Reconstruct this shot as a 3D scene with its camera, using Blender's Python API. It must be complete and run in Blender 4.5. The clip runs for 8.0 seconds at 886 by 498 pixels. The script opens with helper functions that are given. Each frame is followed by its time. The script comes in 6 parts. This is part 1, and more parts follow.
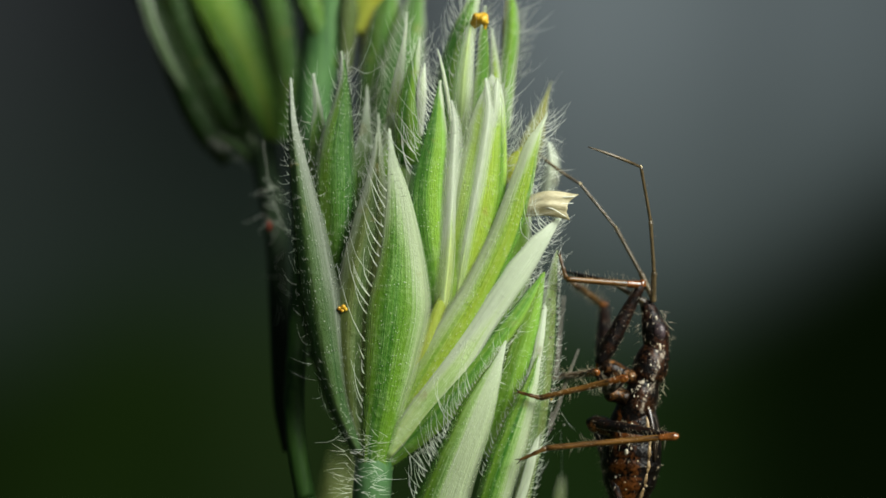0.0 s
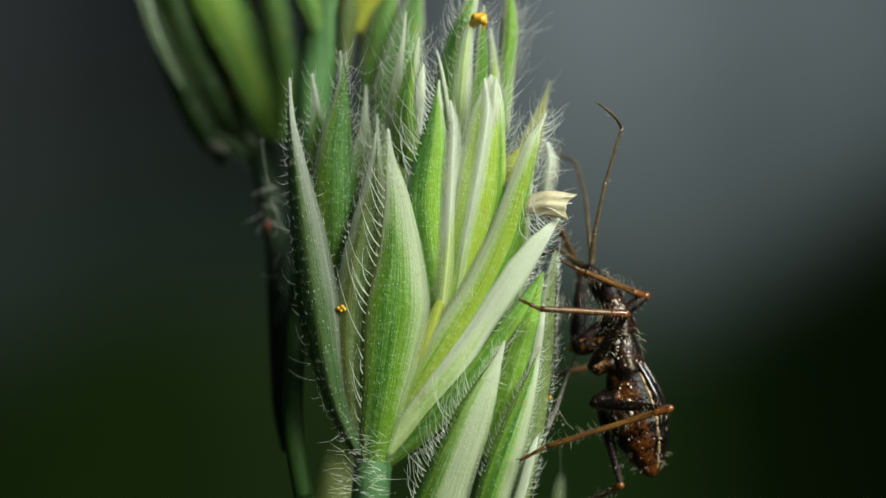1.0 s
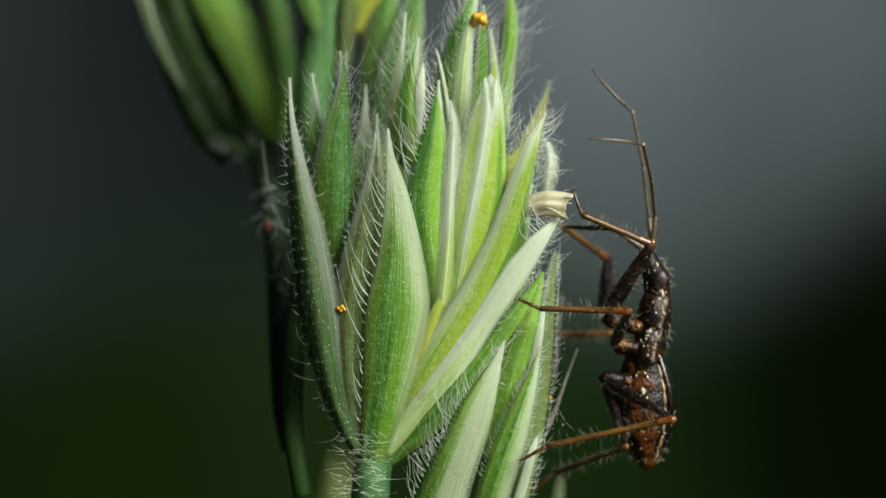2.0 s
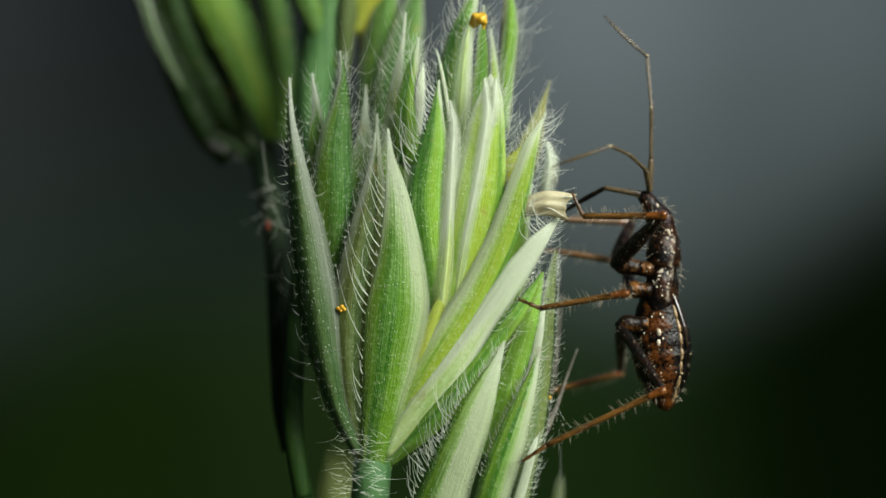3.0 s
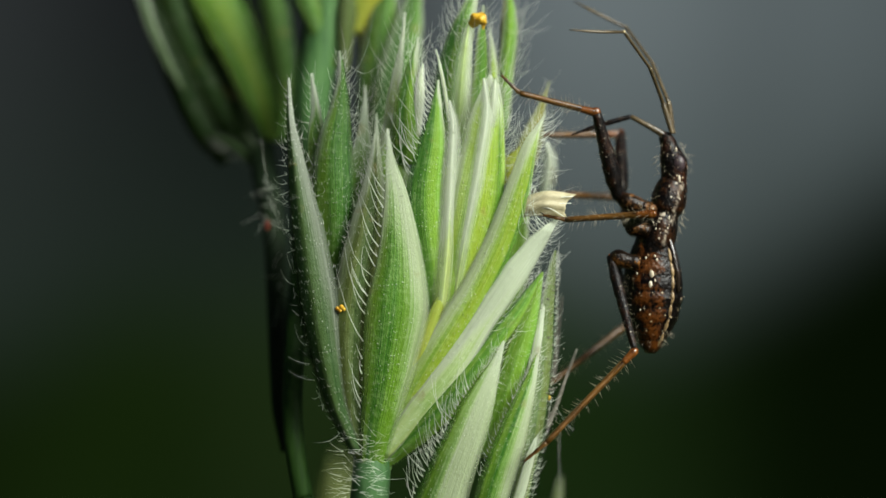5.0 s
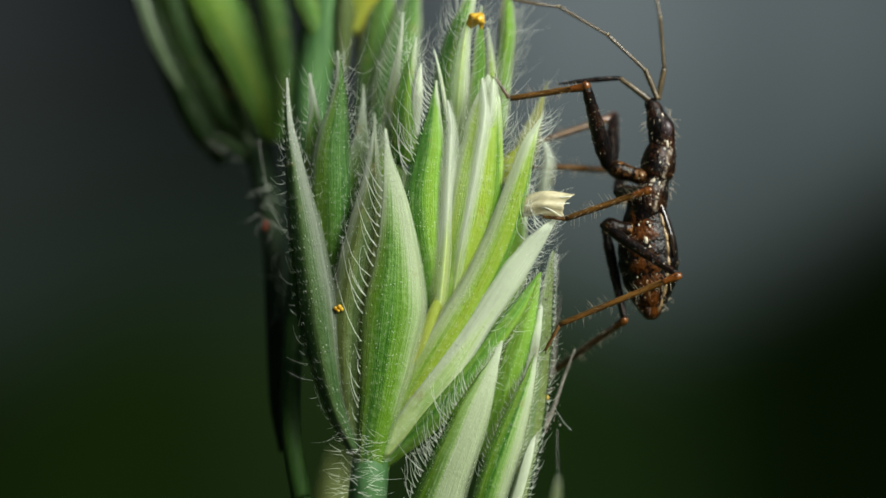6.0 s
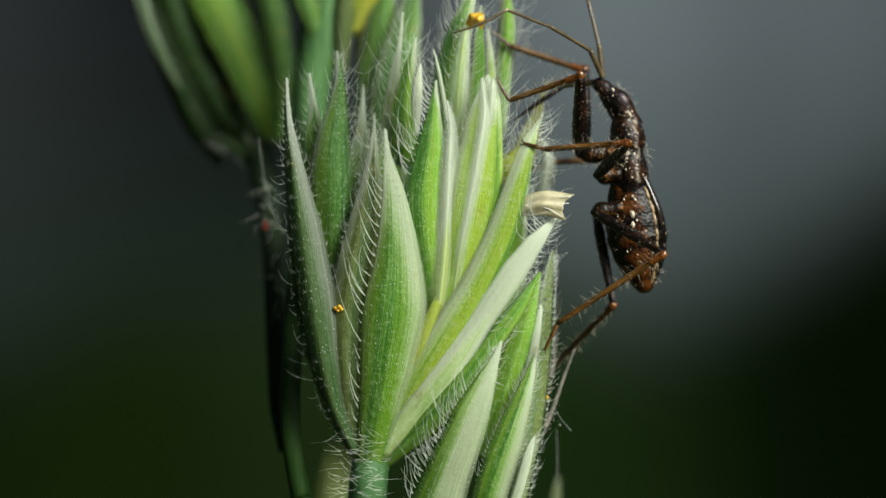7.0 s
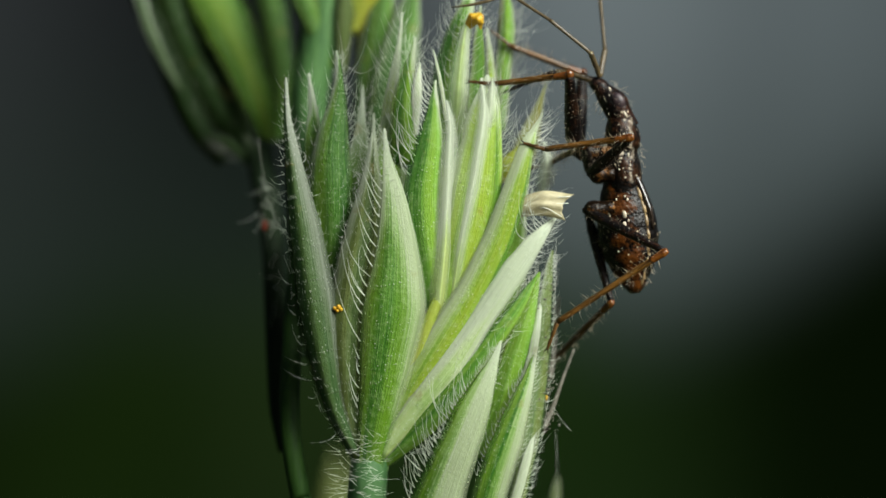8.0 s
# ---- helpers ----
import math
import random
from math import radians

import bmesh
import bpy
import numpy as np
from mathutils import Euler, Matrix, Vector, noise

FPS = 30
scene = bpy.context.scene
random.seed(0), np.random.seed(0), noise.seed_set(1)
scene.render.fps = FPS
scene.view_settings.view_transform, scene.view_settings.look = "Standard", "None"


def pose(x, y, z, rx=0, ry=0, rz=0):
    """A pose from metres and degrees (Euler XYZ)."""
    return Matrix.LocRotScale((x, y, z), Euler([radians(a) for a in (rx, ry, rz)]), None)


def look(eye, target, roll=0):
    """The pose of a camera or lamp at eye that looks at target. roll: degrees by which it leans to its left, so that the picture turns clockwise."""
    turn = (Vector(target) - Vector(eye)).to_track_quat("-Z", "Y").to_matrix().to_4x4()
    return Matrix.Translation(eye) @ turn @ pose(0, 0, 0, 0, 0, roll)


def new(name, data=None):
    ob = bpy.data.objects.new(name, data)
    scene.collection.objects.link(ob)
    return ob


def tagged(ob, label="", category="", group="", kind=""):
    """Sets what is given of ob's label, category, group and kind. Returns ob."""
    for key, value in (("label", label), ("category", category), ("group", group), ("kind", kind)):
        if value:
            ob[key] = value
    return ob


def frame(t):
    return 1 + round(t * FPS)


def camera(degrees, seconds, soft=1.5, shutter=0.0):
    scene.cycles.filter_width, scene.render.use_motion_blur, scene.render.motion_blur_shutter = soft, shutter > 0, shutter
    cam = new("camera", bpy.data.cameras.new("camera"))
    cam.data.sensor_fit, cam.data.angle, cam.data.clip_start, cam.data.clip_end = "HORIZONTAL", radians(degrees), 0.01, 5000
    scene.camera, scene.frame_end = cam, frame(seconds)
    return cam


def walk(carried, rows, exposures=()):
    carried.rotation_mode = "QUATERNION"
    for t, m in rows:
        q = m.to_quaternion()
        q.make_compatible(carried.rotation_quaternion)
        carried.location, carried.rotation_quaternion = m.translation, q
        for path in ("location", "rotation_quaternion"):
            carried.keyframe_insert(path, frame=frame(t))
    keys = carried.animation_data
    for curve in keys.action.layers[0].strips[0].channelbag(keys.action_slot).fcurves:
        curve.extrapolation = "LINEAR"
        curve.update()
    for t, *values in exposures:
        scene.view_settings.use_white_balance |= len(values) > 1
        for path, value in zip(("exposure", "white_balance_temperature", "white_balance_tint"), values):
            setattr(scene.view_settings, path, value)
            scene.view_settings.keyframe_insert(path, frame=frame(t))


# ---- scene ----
# The clip: a bug climbs a hairy grass spikelet. Lengths below are in millimetres
# round the middle of the view, which lies HEIGHT metres above the ground.
HEIGHT = 0.64
REACH = 74.44            # from the lens to the plane of the spikelet


def mm(x, y, z):
    return Vector((x / 1000, y / 1000, HEIGHT + z / 1000))


cam = camera(15, 8.0, soft=1.5, shutter=0.5)
EYE = look(mm(0, -REACH, 0), mm(0, 0, 0))
walk(cam, [(0, EYE), (8.0, EYE)])
cam.data.dof.use_dof = True
cam.data.dof.focus_distance = (REACH - 0.75) / 1000
cam.data.dof.aperture_fstop = 46.0

# ---- light ----
SUN_DIR = Vector((0.62, -0.62, 0.62)).normalized()
world = bpy.data.worlds.new("sky")
scene.world = world
world.use_nodes = True
wn = world.node_tree.nodes
sky = wn.new("ShaderNodeTexSky")
sky.sky_type = "NISHITA"
sky.sun_disc = False
sky.sun_elevation = math.asin(SUN_DIR.z)
sky.sun_rotation = math.atan2(SUN_DIR.x, SUN_DIR.y)
sky.dust_density = 4.0
wn["Background"].inputs["Strength"].default_value = 0.018
world.node_tree.links.new(sky.outputs[0], wn["Background"].inputs["Color"])
lamp = bpy.data.lights.new("sun", "SUN")
lamp.energy = 5.0
lamp.angle = radians(38)
lamp.color = (0.97, 1.0, 0.93)
sun = new("sun", lamp)
sun.matrix_world = look(SUN_DIR * 3, (0, 0, 0))
scene.view_settings.exposure = 0.76


# ---- materials ----
class Nodes:
    """Short hand for a node material."""

    def __init__(self, name):
        self.mat = bpy.data.materials.new(name)
        self.mat.use_nodes = True
        self.tree = self.mat.node_tree
        self.out = self.tree.nodes["Material Output"]
        self.bsdf = self.tree.nodes["Principled BSDF"]

    def add(self, kind, ins=None, operation="", uv_map="", feature="", smooth=False, blend=""):
        n = self.tree.nodes.new("ShaderNode" + kind)
        if operation:
            n.operation = operation
        if uv_map:
            n.uv_map = uv_map
        if feature:
            n.feature = feature
        if smooth:
            n.interpolation_type = "SMOOTHSTEP"
        if blend:
            n.data_type, n.blend_type = "RGBA", blend
        for k, v in (ins or {}).items():
            self.put(n.inputs[k], v)
        return n

    def put(self, socket, v):
        if isinstance(v, bpy.types.NodeSocket):
            self.tree.links.new(v, socket)
        else:
            socket.default_value = v

    def coords(self, scale=(1, 1, 1), source="Object"):
        tc = self.add("TexCoord")
        mp = self.add("Mapping", {"Vector": tc.outputs[source], "Scale": scale})
        return mp.outputs[0]

    def noise(self, vec, scale, detail=3.0, rough=0.55):
        return self.add("TexNoise", {"Vector": vec, "Scale": scale, "Detail": detail, "Roughness": rough}).outputs["Fac"]

    def ramp(self, fac, stops):
        n = self.add("ValToRGB", {"Fac": fac})
        el = n.color_ramp.elements
        while len(el) < len(stops):
            el.new(0.5)
        for e, (p, c) in zip(el, stops):
            e.position = p
            e.color = (*c, 1) if len(c) == 3 else c
        return n.outputs["Color"]

    def mix(self, fac, a, b, blend="MIX"):
        n = self.add("Mix", blend=blend)
        for s, v in ((n.inputs[0], fac), (n.inputs[6], a), (n.inputs[7], b)):
            if isinstance(v, tuple) and len(v) == 3:
                v = (*v, 1)
            self.put(s, v)
        return n.outputs[2]

    def math(self, op, a, b=0.0):
        n = self.add("Math", operation=op)
        self.put(n.inputs[0], a)
        self.put(n.inputs[1], b)
        return n.outputs[0]

    def span(self, v, a, b, lo=0.0, hi=1.0):
        n = self.add("MapRange", {"Value": v, "From Min": a, "From Max": b, "To Min": lo, "To Max": hi})
        return n.outputs[0]

    def bump(self, height, strength, distance):
        n = self.add("Bump", {"Height": height, "Strength": strength, "Distance": distance})
        self.put(self.bsdf.inputs["Normal"], n.outputs[0])
        return n.outputs[0]

    def through_light(self, colour, amount, normal=None):
        """Lets part of the light shine through, as thin tissue does."""
        t = self.add("BsdfTranslucent", {"Color": colour})
        if normal is not None:
            self.put(t.inputs["Normal"], normal)
        m = self.add("MixShader", {0: amount, 1: self.bsdf.outputs[0], 2: t.outputs[0]})
        self.put(self.out.inputs["Surface"], m.outputs[0])


def bract_material(name, dark, light, pale, rough=0.5, clear=0.3, thin=0.36, rim=0.34, spec=0.35):
    """Grass bract: green tissue with long veins, papery pale margins (layer Tint) and tiny papillae."""
    n = Nodes(name)
    uv = n.add("UVMap", uv_map="UVMap").outputs[0]
    marks = n.add("SeparateXYZ", {0: n.add("UVMap", uv_map="Tint").outputs[0]})
    tint, tone = marks.outputs[0], marks.outputs[1]
    own = n.add("ObjectInfo").outputs["Random"]
    shift = n.add("CombineXYZ", {0: own, 1: n.math("MULTIPLY", own, 7.0), 2: own})
    base = n.add("VectorMath", {0: uv, 1: shift.outputs[0]}, operation="ADD").outputs[0]
    veins_at = n.add("Mapping", {"Vector": base, "Scale": (26, 1.6, 1)}).outputs[0]
    veins = n.noise(veins_at, 1.0, 3.0, 0.6)
    fine_at = n.add("Mapping", {"Vector": base, "Scale": (90, 7, 1)}).outputs[0]
    fine = n.noise(fine_at, 1.0, 2.0, 0.6)
    obj = n.coords((1, 1, 1))
    patch = n.noise(obj, 900.0, 4.0, 0.6)
    grain = n.noise(obj, 16000.0, 2.0, 0.6)
    cells = n.noise(obj, 7000.0, 3.0, 0.65)
    broad = n.noise(n.add("Mapping", {"Vector": base, "Scale": (6.5, 0.7, 1)}).outputs[0], 1.0, 2.0, 0.5)
    v = n.math("ADD", n.math("MULTIPLY", veins, 0.3), n.math("MULTIPLY", patch, 0.1))
    v = n.math("ADD", v, n.math("ADD", n.math("MULTIPLY", cells, 0.12), n.math("MULTIPLY", broad, 0.3)))
    v = n.math("ADD", v, n.math("MULTIPLY", tone, 0.38))
    green = n.ramp(v, [(0.50, dark), (0.74, light)])
    lanes = n.noise(n.add("Mapping", {"Vector": base, "Scale": (2.4, 0.45, 1)}).outputs[0], 1.0, 2.0, 0.5)
    warm = (min(0.6, light[0] * 1.6), light[1] * 1.1, light[2] * 0.7)
    green = n.mix(n.span(lanes, 0.42, 0.68, 0.0, 0.55), green, warm)
    edge = n.math("ADD", tint, n.math("MULTIPLY", n.math("SUBTRACT", veins, 0.5), 0.7))
    edge = n.math("ADD", edge, n.math("MULTIPLY", n.math("SUBTRACT", broad, 0.5), 0.45))
    edge = n.math("ADD", edge, n.math("MULTIPLY", n.math("SUBTRACT", cells, 0.5), 0.2))
    half_way = n.mix(0.5, (*light, 1), (pale[0] * 0.7, pale[1] * 0.76, pale[2] * 0.55, 1))
    col = n.mix(n.span(edge, 0.04, 0.45), green, half_way)
    col = n.mix(n.span(edge, 0.4, 0.85), col, pale)
    tip_at = n.math("POWER", n.add("SeparateXYZ", {0: uv}).outputs[1], 3.5)
    col = n.mix(n.math("MULTIPLY", n.math("MULTIPLY", tip_at, n.span(edge, 0.2, 0.8)), 0.8), col, (0.74, 0.79, 0.69))
    streak = n.math("MULTIPLY", n.span(veins, 0.48, 0.66, 0.0, 0.36), n.span(edge, 0.15, 0.7))
    col = n.mix(streak, col, n.mix(0.45, pale, (0.72, 0.77, 0.66)))
    # darker and paler lines along the tissue
    col = n.mix(n.span(fine, 0.35, 0.6, 0.22, 0.0), col, n.mix(1.0, col, (0.62, 0.68, 0.5), "MULTIPLY"))
    # whitish bloom and pale rib lines
    col = n.mix(n.span(cells, 0.5, 0.72, 0.0, 0.16), col, pale)
    col = n.mix(n.span(fine, 0.55, 0.75, 0.0, 0.16), col, pale)
    dots = n.add("TexVoronoi", {"Vector": obj, "Scale": 11000.0}, feature="F1").outputs["Distance"]
    sparse = n.span(n.noise(obj, 2600.0, 1.0), 0.42, 0.54)
    dot = n.math("MULTIPLY", n.span(dots, 0.2, 0.1), sparse)
    col = n.mix(n.math("MULTIPLY", dot, 0.38), col, (0.78, 0.82, 0.72))
    col = n.mix(n.span(n.noise(obj, 1700.0, 3.0), 0.66, 0.74, 0, 0.4), col, (0.28, 0.22, 0.07))
    n.put(n.bsdf.inputs["Base Color"], col)
    n.put(n.bsdf.inputs["Roughness"], n.span(grain, 0.3, 0.7, rough - 0.08, rough + 0.2))
    n.bsdf.inputs["Specular IOR Level"].default_value = spec
    h = n.math("ADD", n.math("MULTIPLY", veins, 0.35), n.math("MULTIPLY", fine, 0.3))
    h = n.math("ADD", h, n.math("MULTIPLY", cells, 0.3))
    h = n.math("ADD", h, n.math("ADD", n.math("MULTIPLY", grain, 0.3), n.math("MULTIPLY", dot, 0.2)))
    nor = n.bump(h, 0.9, 0.000042)
    n.through_light(col, n.span(edge, 0.1, 0.9, clear, clear + 0.22), nor)
    # thin margins let the tissue behind show; their rims fray into strands, most of all near the tip
    flat = n.add("SeparateXYZ", {0: uv})
    inset = n.math("SUBTRACT", 1.0, n.math("ABSOLUTE", n.math("SUBTRACT", n.math("MULTIPLY", flat.outputs[0], 2.0), 1.0)))
    near_tip = n.math("POWER", flat.outputs[1], 3.0)
    strands = n.noise(n.add("Mapping", {"Vector": base, "Scale": (34, 3.2, 1)}).outputs[0], 1.0, 2.0, 0.6)
    reach = n.math("ADD", 0.10, n.math("MULTIPLY", near_tip, 0.22))
    bare = n.math("SUBTRACT", n.math("MULTIPLY", n.span(strands, 0.35, 0.7), reach), n.math("MULTIPLY", inset, 0.6))
    bare = n.span(bare, 0.0, 0.07, 0.0, 0.9)
    sheer = n.math("MULTIPLY", n.span(edge, 0.4, 0.95, 0.0, thin), n.span(strands, 0.3, 0.7, 1.0, 0.55))
    soft = n.math("MULTIPLY", n.math("POWER", n.span(inset, 0.0, rim, 1.0, 0.0), 0.6 if rim < 0.5 else 0.4), n.span(strands, 0.3, 0.65, 0.75, 1.0))
    if rim < 0.5:
        soft = n.math("MULTIPLY", soft, n.math("SUBTRACT", 1.0, near_tip))
    sheer = n.math("MULTIPLY", sheer, n.span(near_tip, 0.2, 0.8, 1.0, 0.3))
    gone = n.math("MAXIMUM", n.math("MAXIMUM", bare, soft), sheer)
    last = n.out.inputs["Surface"].links[0].from_socket
    see = n.add("BsdfTransparent")
    n.put(n.out.inputs["Surface"], n.add("MixShader", {0: gone, 1: last, 2: see.outputs[0]}).outputs[0])
    return n.mat


def plain_material(name, lo, hi, scale, rough, bump=0.4, depth=0.00002, clear=0.0, spec=0.5, stretch=(1, 1, 1), fine=6.0):
    """Mottled surface: two scales of noise in colour, relief and gloss."""
    n = Nodes(name)
    at = n.coords(stretch)
    a = n.noise(at, scale, 4.0, 0.6)
    b = n.noise(at, scale * fine, 3.0, 0.6)
    v = n.math("ADD", n.math("MULTIPLY", a, 0.6), n.math("MULTIPLY", b, 0.4))
    col = n.ramp(v, [(0.36, lo), (0.64, hi)])
    n.put(n.bsdf.inputs["Base Color"], col)
    n.put(n.bsdf.inputs["Roughness"], n.span(b, 0.3, 0.7, max(0.05, rough - 0.12), rough + 0.12))
    n.bsdf.inputs["Specular IOR Level"].default_value = spec
    nor = n.bump(v, bump, depth)
    if clear:
        n.through_light(col, clear, nor)
    return n.mat


def cuticle_material(name, dark, mid, spot, spots=0.62, rough=0.36, scale=2600.0, band=0.0, stripe=(0.0, 0.0)):
    """Insect cuticle: dark glossy plates with amber mottling, ivory scale spots, pits and grains.
    band: half breadth in metres of an amber flank between black edges; rings then mark the segments.
    stripe: place and half breadth in metres of a broken ivory stripe along each flank."""
    n = Nodes(name)
    at = n.coords()
    a = n.noise(at, scale, 4.0, 0.6)
    b = n.noise(at, scale * 6, 3.0, 0.65)
    v = n.math("ADD", n.math("MULTIPLY", a, 0.6), n.math("MULTIPLY", b, 0.4))
    if band:
        xyz = n.add("SeparateXYZ", {0: at})
        flank = n.span(n.math("ABSOLUTE", xyz.outputs[0]), band * 0.5, band * 1.2, 0.06, -0.18)
        ring = n.math("ABSOLUTE", n.math("SINE", n.math("MULTIPLY", xyz.outputs[2], math.pi / 0.00036)))
        v = n.math("ADD", v, n.math("ADD", flank, n.span(ring, 0.0, 0.3, -0.06, 0.0)))
    col = n.ramp(v, [(0.49, dark), (0.63, mid)])
    pale = n.span(n.noise(n.coords((1.0, 1.0, 0.6)), scale * 1.5, 2.0, 0.5), spots, spots + 0.07)
    col = n.mix(pale, col, spot)
    if stripe[1]:
        off = n.math("SUBTRACT", n.add("SeparateXYZ", {0: at}).outputs[0], stripe[0])
        off = n.math("ADD", off, n.math("MULTIPLY", n.math("SUBTRACT", a, 0.5), stripe[1] * 5))
        line = n.span(n.math("ABSOLUTE", off), stripe[1], stripe[1] * 0.4)
        broken = n.span(n.noise(n.coords((0.5, 0.5, 1.0)), scale * 1.6, 3.0, 0.7), 0.47, 0.56)
        col = n.mix(n.math("MULTIPLY", n.math("MULTIPLY", line, broken), 0.5), col, n.mix(n.span(b, 0.35, 0.65), spot, mid))
    cell = n.add("TexVoronoi", {"Vector": at, "Scale": scale * 3.6}, feature="F1").outputs["Distance"]
    flake = n.math("MULTIPLY", n.span(cell, 0.26, 0.14), n.span(n.noise(at, scale * 1.1, 2.0), 0.53, 0.59))
    col = n.mix(n.math("MULTIPLY", flake, 0.75), col, spot)
    n.put(n.bsdf.inputs["Base Color"], col)
    n.put(n.bsdf.inputs["Roughness"], n.span(b, 0.3, 0.7, rough - 0.1, rough + 0.2))
    n.bsdf.inputs["Specular IOR Level"].default_value = 0.17
    pits = n.add("TexVoronoi", {"Vector": at, "Scale": scale * 5.0}, feature="F1").outputs["Distance"]
    n.bump(n.math("ADD", n.math("MULTIPLY", b, 0.8), n.math("MULTIPLY", pits, 0.9)), 0.7, 0.000018)
    return n.mat


M_GREEN = bract_material("green_bract", (0.037, 0.155, 0.008), (0.175, 0.385, 0.034), (0.56, 0.65, 0.41))
M_FRESH = bract_material("fresh_bract", (0.10, 0.27, 0.012), (0.33, 0.51, 0.068), (0.61, 0.70, 0.44), clear=0.26)
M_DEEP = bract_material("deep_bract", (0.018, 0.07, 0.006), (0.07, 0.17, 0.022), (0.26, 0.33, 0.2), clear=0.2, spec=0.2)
# Darker paper tone; shade beside the front lemma is put into the colour.
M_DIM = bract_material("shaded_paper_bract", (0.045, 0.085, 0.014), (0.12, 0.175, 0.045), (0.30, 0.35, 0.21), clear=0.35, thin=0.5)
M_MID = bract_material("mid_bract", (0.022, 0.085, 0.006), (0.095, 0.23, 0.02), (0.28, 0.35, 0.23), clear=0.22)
M_LIME = bract_material("lime_bract", (0.04, 0.115, 0.01), (0.10, 0.20, 0.025), (0.2, 0.27, 0.13), clear=0.25, spec=0.15)
M_WHITE = bract_material("white_membrane", (0.38, 0.48, 0.26), (0.54, 0.62, 0.42), (0.70, 0.75, 0.62), clear=0.06, thin=0.1)
M_VEIL = bract_material("sheer_palea", (0.34, 0.48, 0.14), (0.46, 0.59, 0.24), (0.72, 0.78, 0.62), clear=0.2, thin=0.25, rim=0.95)
M_LEAF = bract_material("front_bract", (0.02, 0.10, 0.004), (0.11, 0.28, 0.015), (0.46, 0.55, 0.31), clear=0.26)
# Shade on the blurred back spikelet is put into this near-black green.
M_SHADE = bract_material("shade_toned_bract", (0.004, 0.014, 0.003), (0.016, 0.04, 0.008), (0.085, 0.105, 0.07), clear=0.1, spec=0.08)
M_PAPER = bract_material("papery_bract", (0.24, 0.40, 0.09), (0.45, 0.58, 0.25), (0.68, 0.75, 0.57), clear=0.22, thin=0.3)
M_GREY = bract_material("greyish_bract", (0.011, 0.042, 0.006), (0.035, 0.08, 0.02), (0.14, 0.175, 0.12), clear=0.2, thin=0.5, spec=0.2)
M_DUSTY = bract_material("dusty_bract", (0.045, 0.10, 0.02), (0.15, 0.23, 0.08), (0.40, 0.45, 0.33), clear=0.15)
M_YELLOW = bract_material("yellow_bract", (0.2, 0.28, 0.02), (0.38, 0.46, 0.06), (0.5, 0.58, 0.25), clear=0.35)
M_OLIVE = bract_material("olive_bract", (0.13, 0.16, 0.03), (0.32, 0.36, 0.1), (0.5, 0.5, 0.3), clear=0.25)
M_STEM = plain_material("stem_green", (0.025, 0.08, 0.025), (0.075, 0.17, 0.058), 900, 0.45, stretch=(3, 3, 0.25), clear=0.1)
M_NODE = plain_material("node_green", (0.09, 0.20, 0.045), (0.22, 0.36, 0.11), 1800, 0.5, clear=0.15, stretch=(2, 2, 0.5))
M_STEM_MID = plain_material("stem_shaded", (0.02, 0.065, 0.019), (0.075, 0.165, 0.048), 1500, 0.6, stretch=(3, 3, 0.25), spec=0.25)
# Deep shade behind the front spikelet is painted as this stalk's colour.
M_STEM_SHADE = plain_material("stem_shade", (0.003, 0.007, 0.003), (0.011, 0.022, 0.008), 900, 0.7, stretch=(3, 3, 0.25), spec=0.1)
# The sheath's own dark green, with some of the stalk's shade mixed in.
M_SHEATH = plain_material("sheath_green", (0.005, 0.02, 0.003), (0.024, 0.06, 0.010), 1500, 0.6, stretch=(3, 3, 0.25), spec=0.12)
M_HAIR = plain_material("white_hair", (0.74, 0.78, 0.68), (0.9, 0.92, 0.86), 3000, 0.3, bump=0.1, clear=0.4)
M_ANTHER = plain_material("dry_anther", (0.42, 0.37, 0.2), (0.68, 0.63, 0.43), 2600, 0.5, bump=0.7, depth=0.00004, clear=0.45, stretch=(0.4, 1, 1))
M_POLLEN = plain_material("orange_anther", (0.45, 0.22, 0.006), (0.82, 0.56, 0.05), 4000, 0.3, clear=0.3)
M_DRY = plain_material("dry_husk", (0.07, 0.062, 0.045), (0.24, 0.225, 0.185), 2500, 0.6, clear=0.15)
M_RED = plain_material("red_scale", (0.10, 0.012, 0.005), (0.22, 0.04, 0.015), 4000, 0.4)
M_BODY = cuticle_material("brown_cuticle", (0.0014, 0.0009, 0.0007), (0.034, 0.012, 0.0032), (0.62, 0.54, 0.42), spots=0.66, stripe=(0.00027, 0.00005), rough=0.32)
M_BELLY = cuticle_material("abdomen_cuticle", (0.0016, 0.0009, 0.0006), (0.075, 0.023, 0.0035), (0.5, 0.4, 0.26), spots=0.68, band=0.00046, rough=0.3)
M_HEADC = cuticle_material("head_cuticle", (0.0016, 0.0011, 0.0009), (0.035, 0.0105, 0.003), (0.5, 0.42, 0.3), spots=0.71)
M_HIP = cuticle_material("hip_cuticle", (0.005, 0.0025, 0.001), (0.15, 0.062, 0.014), (0.5, 0.42, 0.28), spots=0.72, rough=0.3)
M_EYE = plain_material("compound_eye", (0.014, 0.009, 0.010), (0.05, 0.032, 0.036), 9000, 0.42, bump=0.3, depth=0.000008, spec=0.45)
M_LEG = plain_material("leg_brown", (0.006, 0.0032, 0.0012), (0.15, 0.068, 0.011), 6000, 0.32, stretch=(1, 1, 0.14), fine=3.0, spec=0.4)
M_FEMUR = cuticle_material("femur_dark", (0.0018, 0.0014, 0.0014), (0.022, 0.0075, 0.0022), (0.42, 0.37, 0.29), spots=0.85, rough=0.34, scale=4200.0)
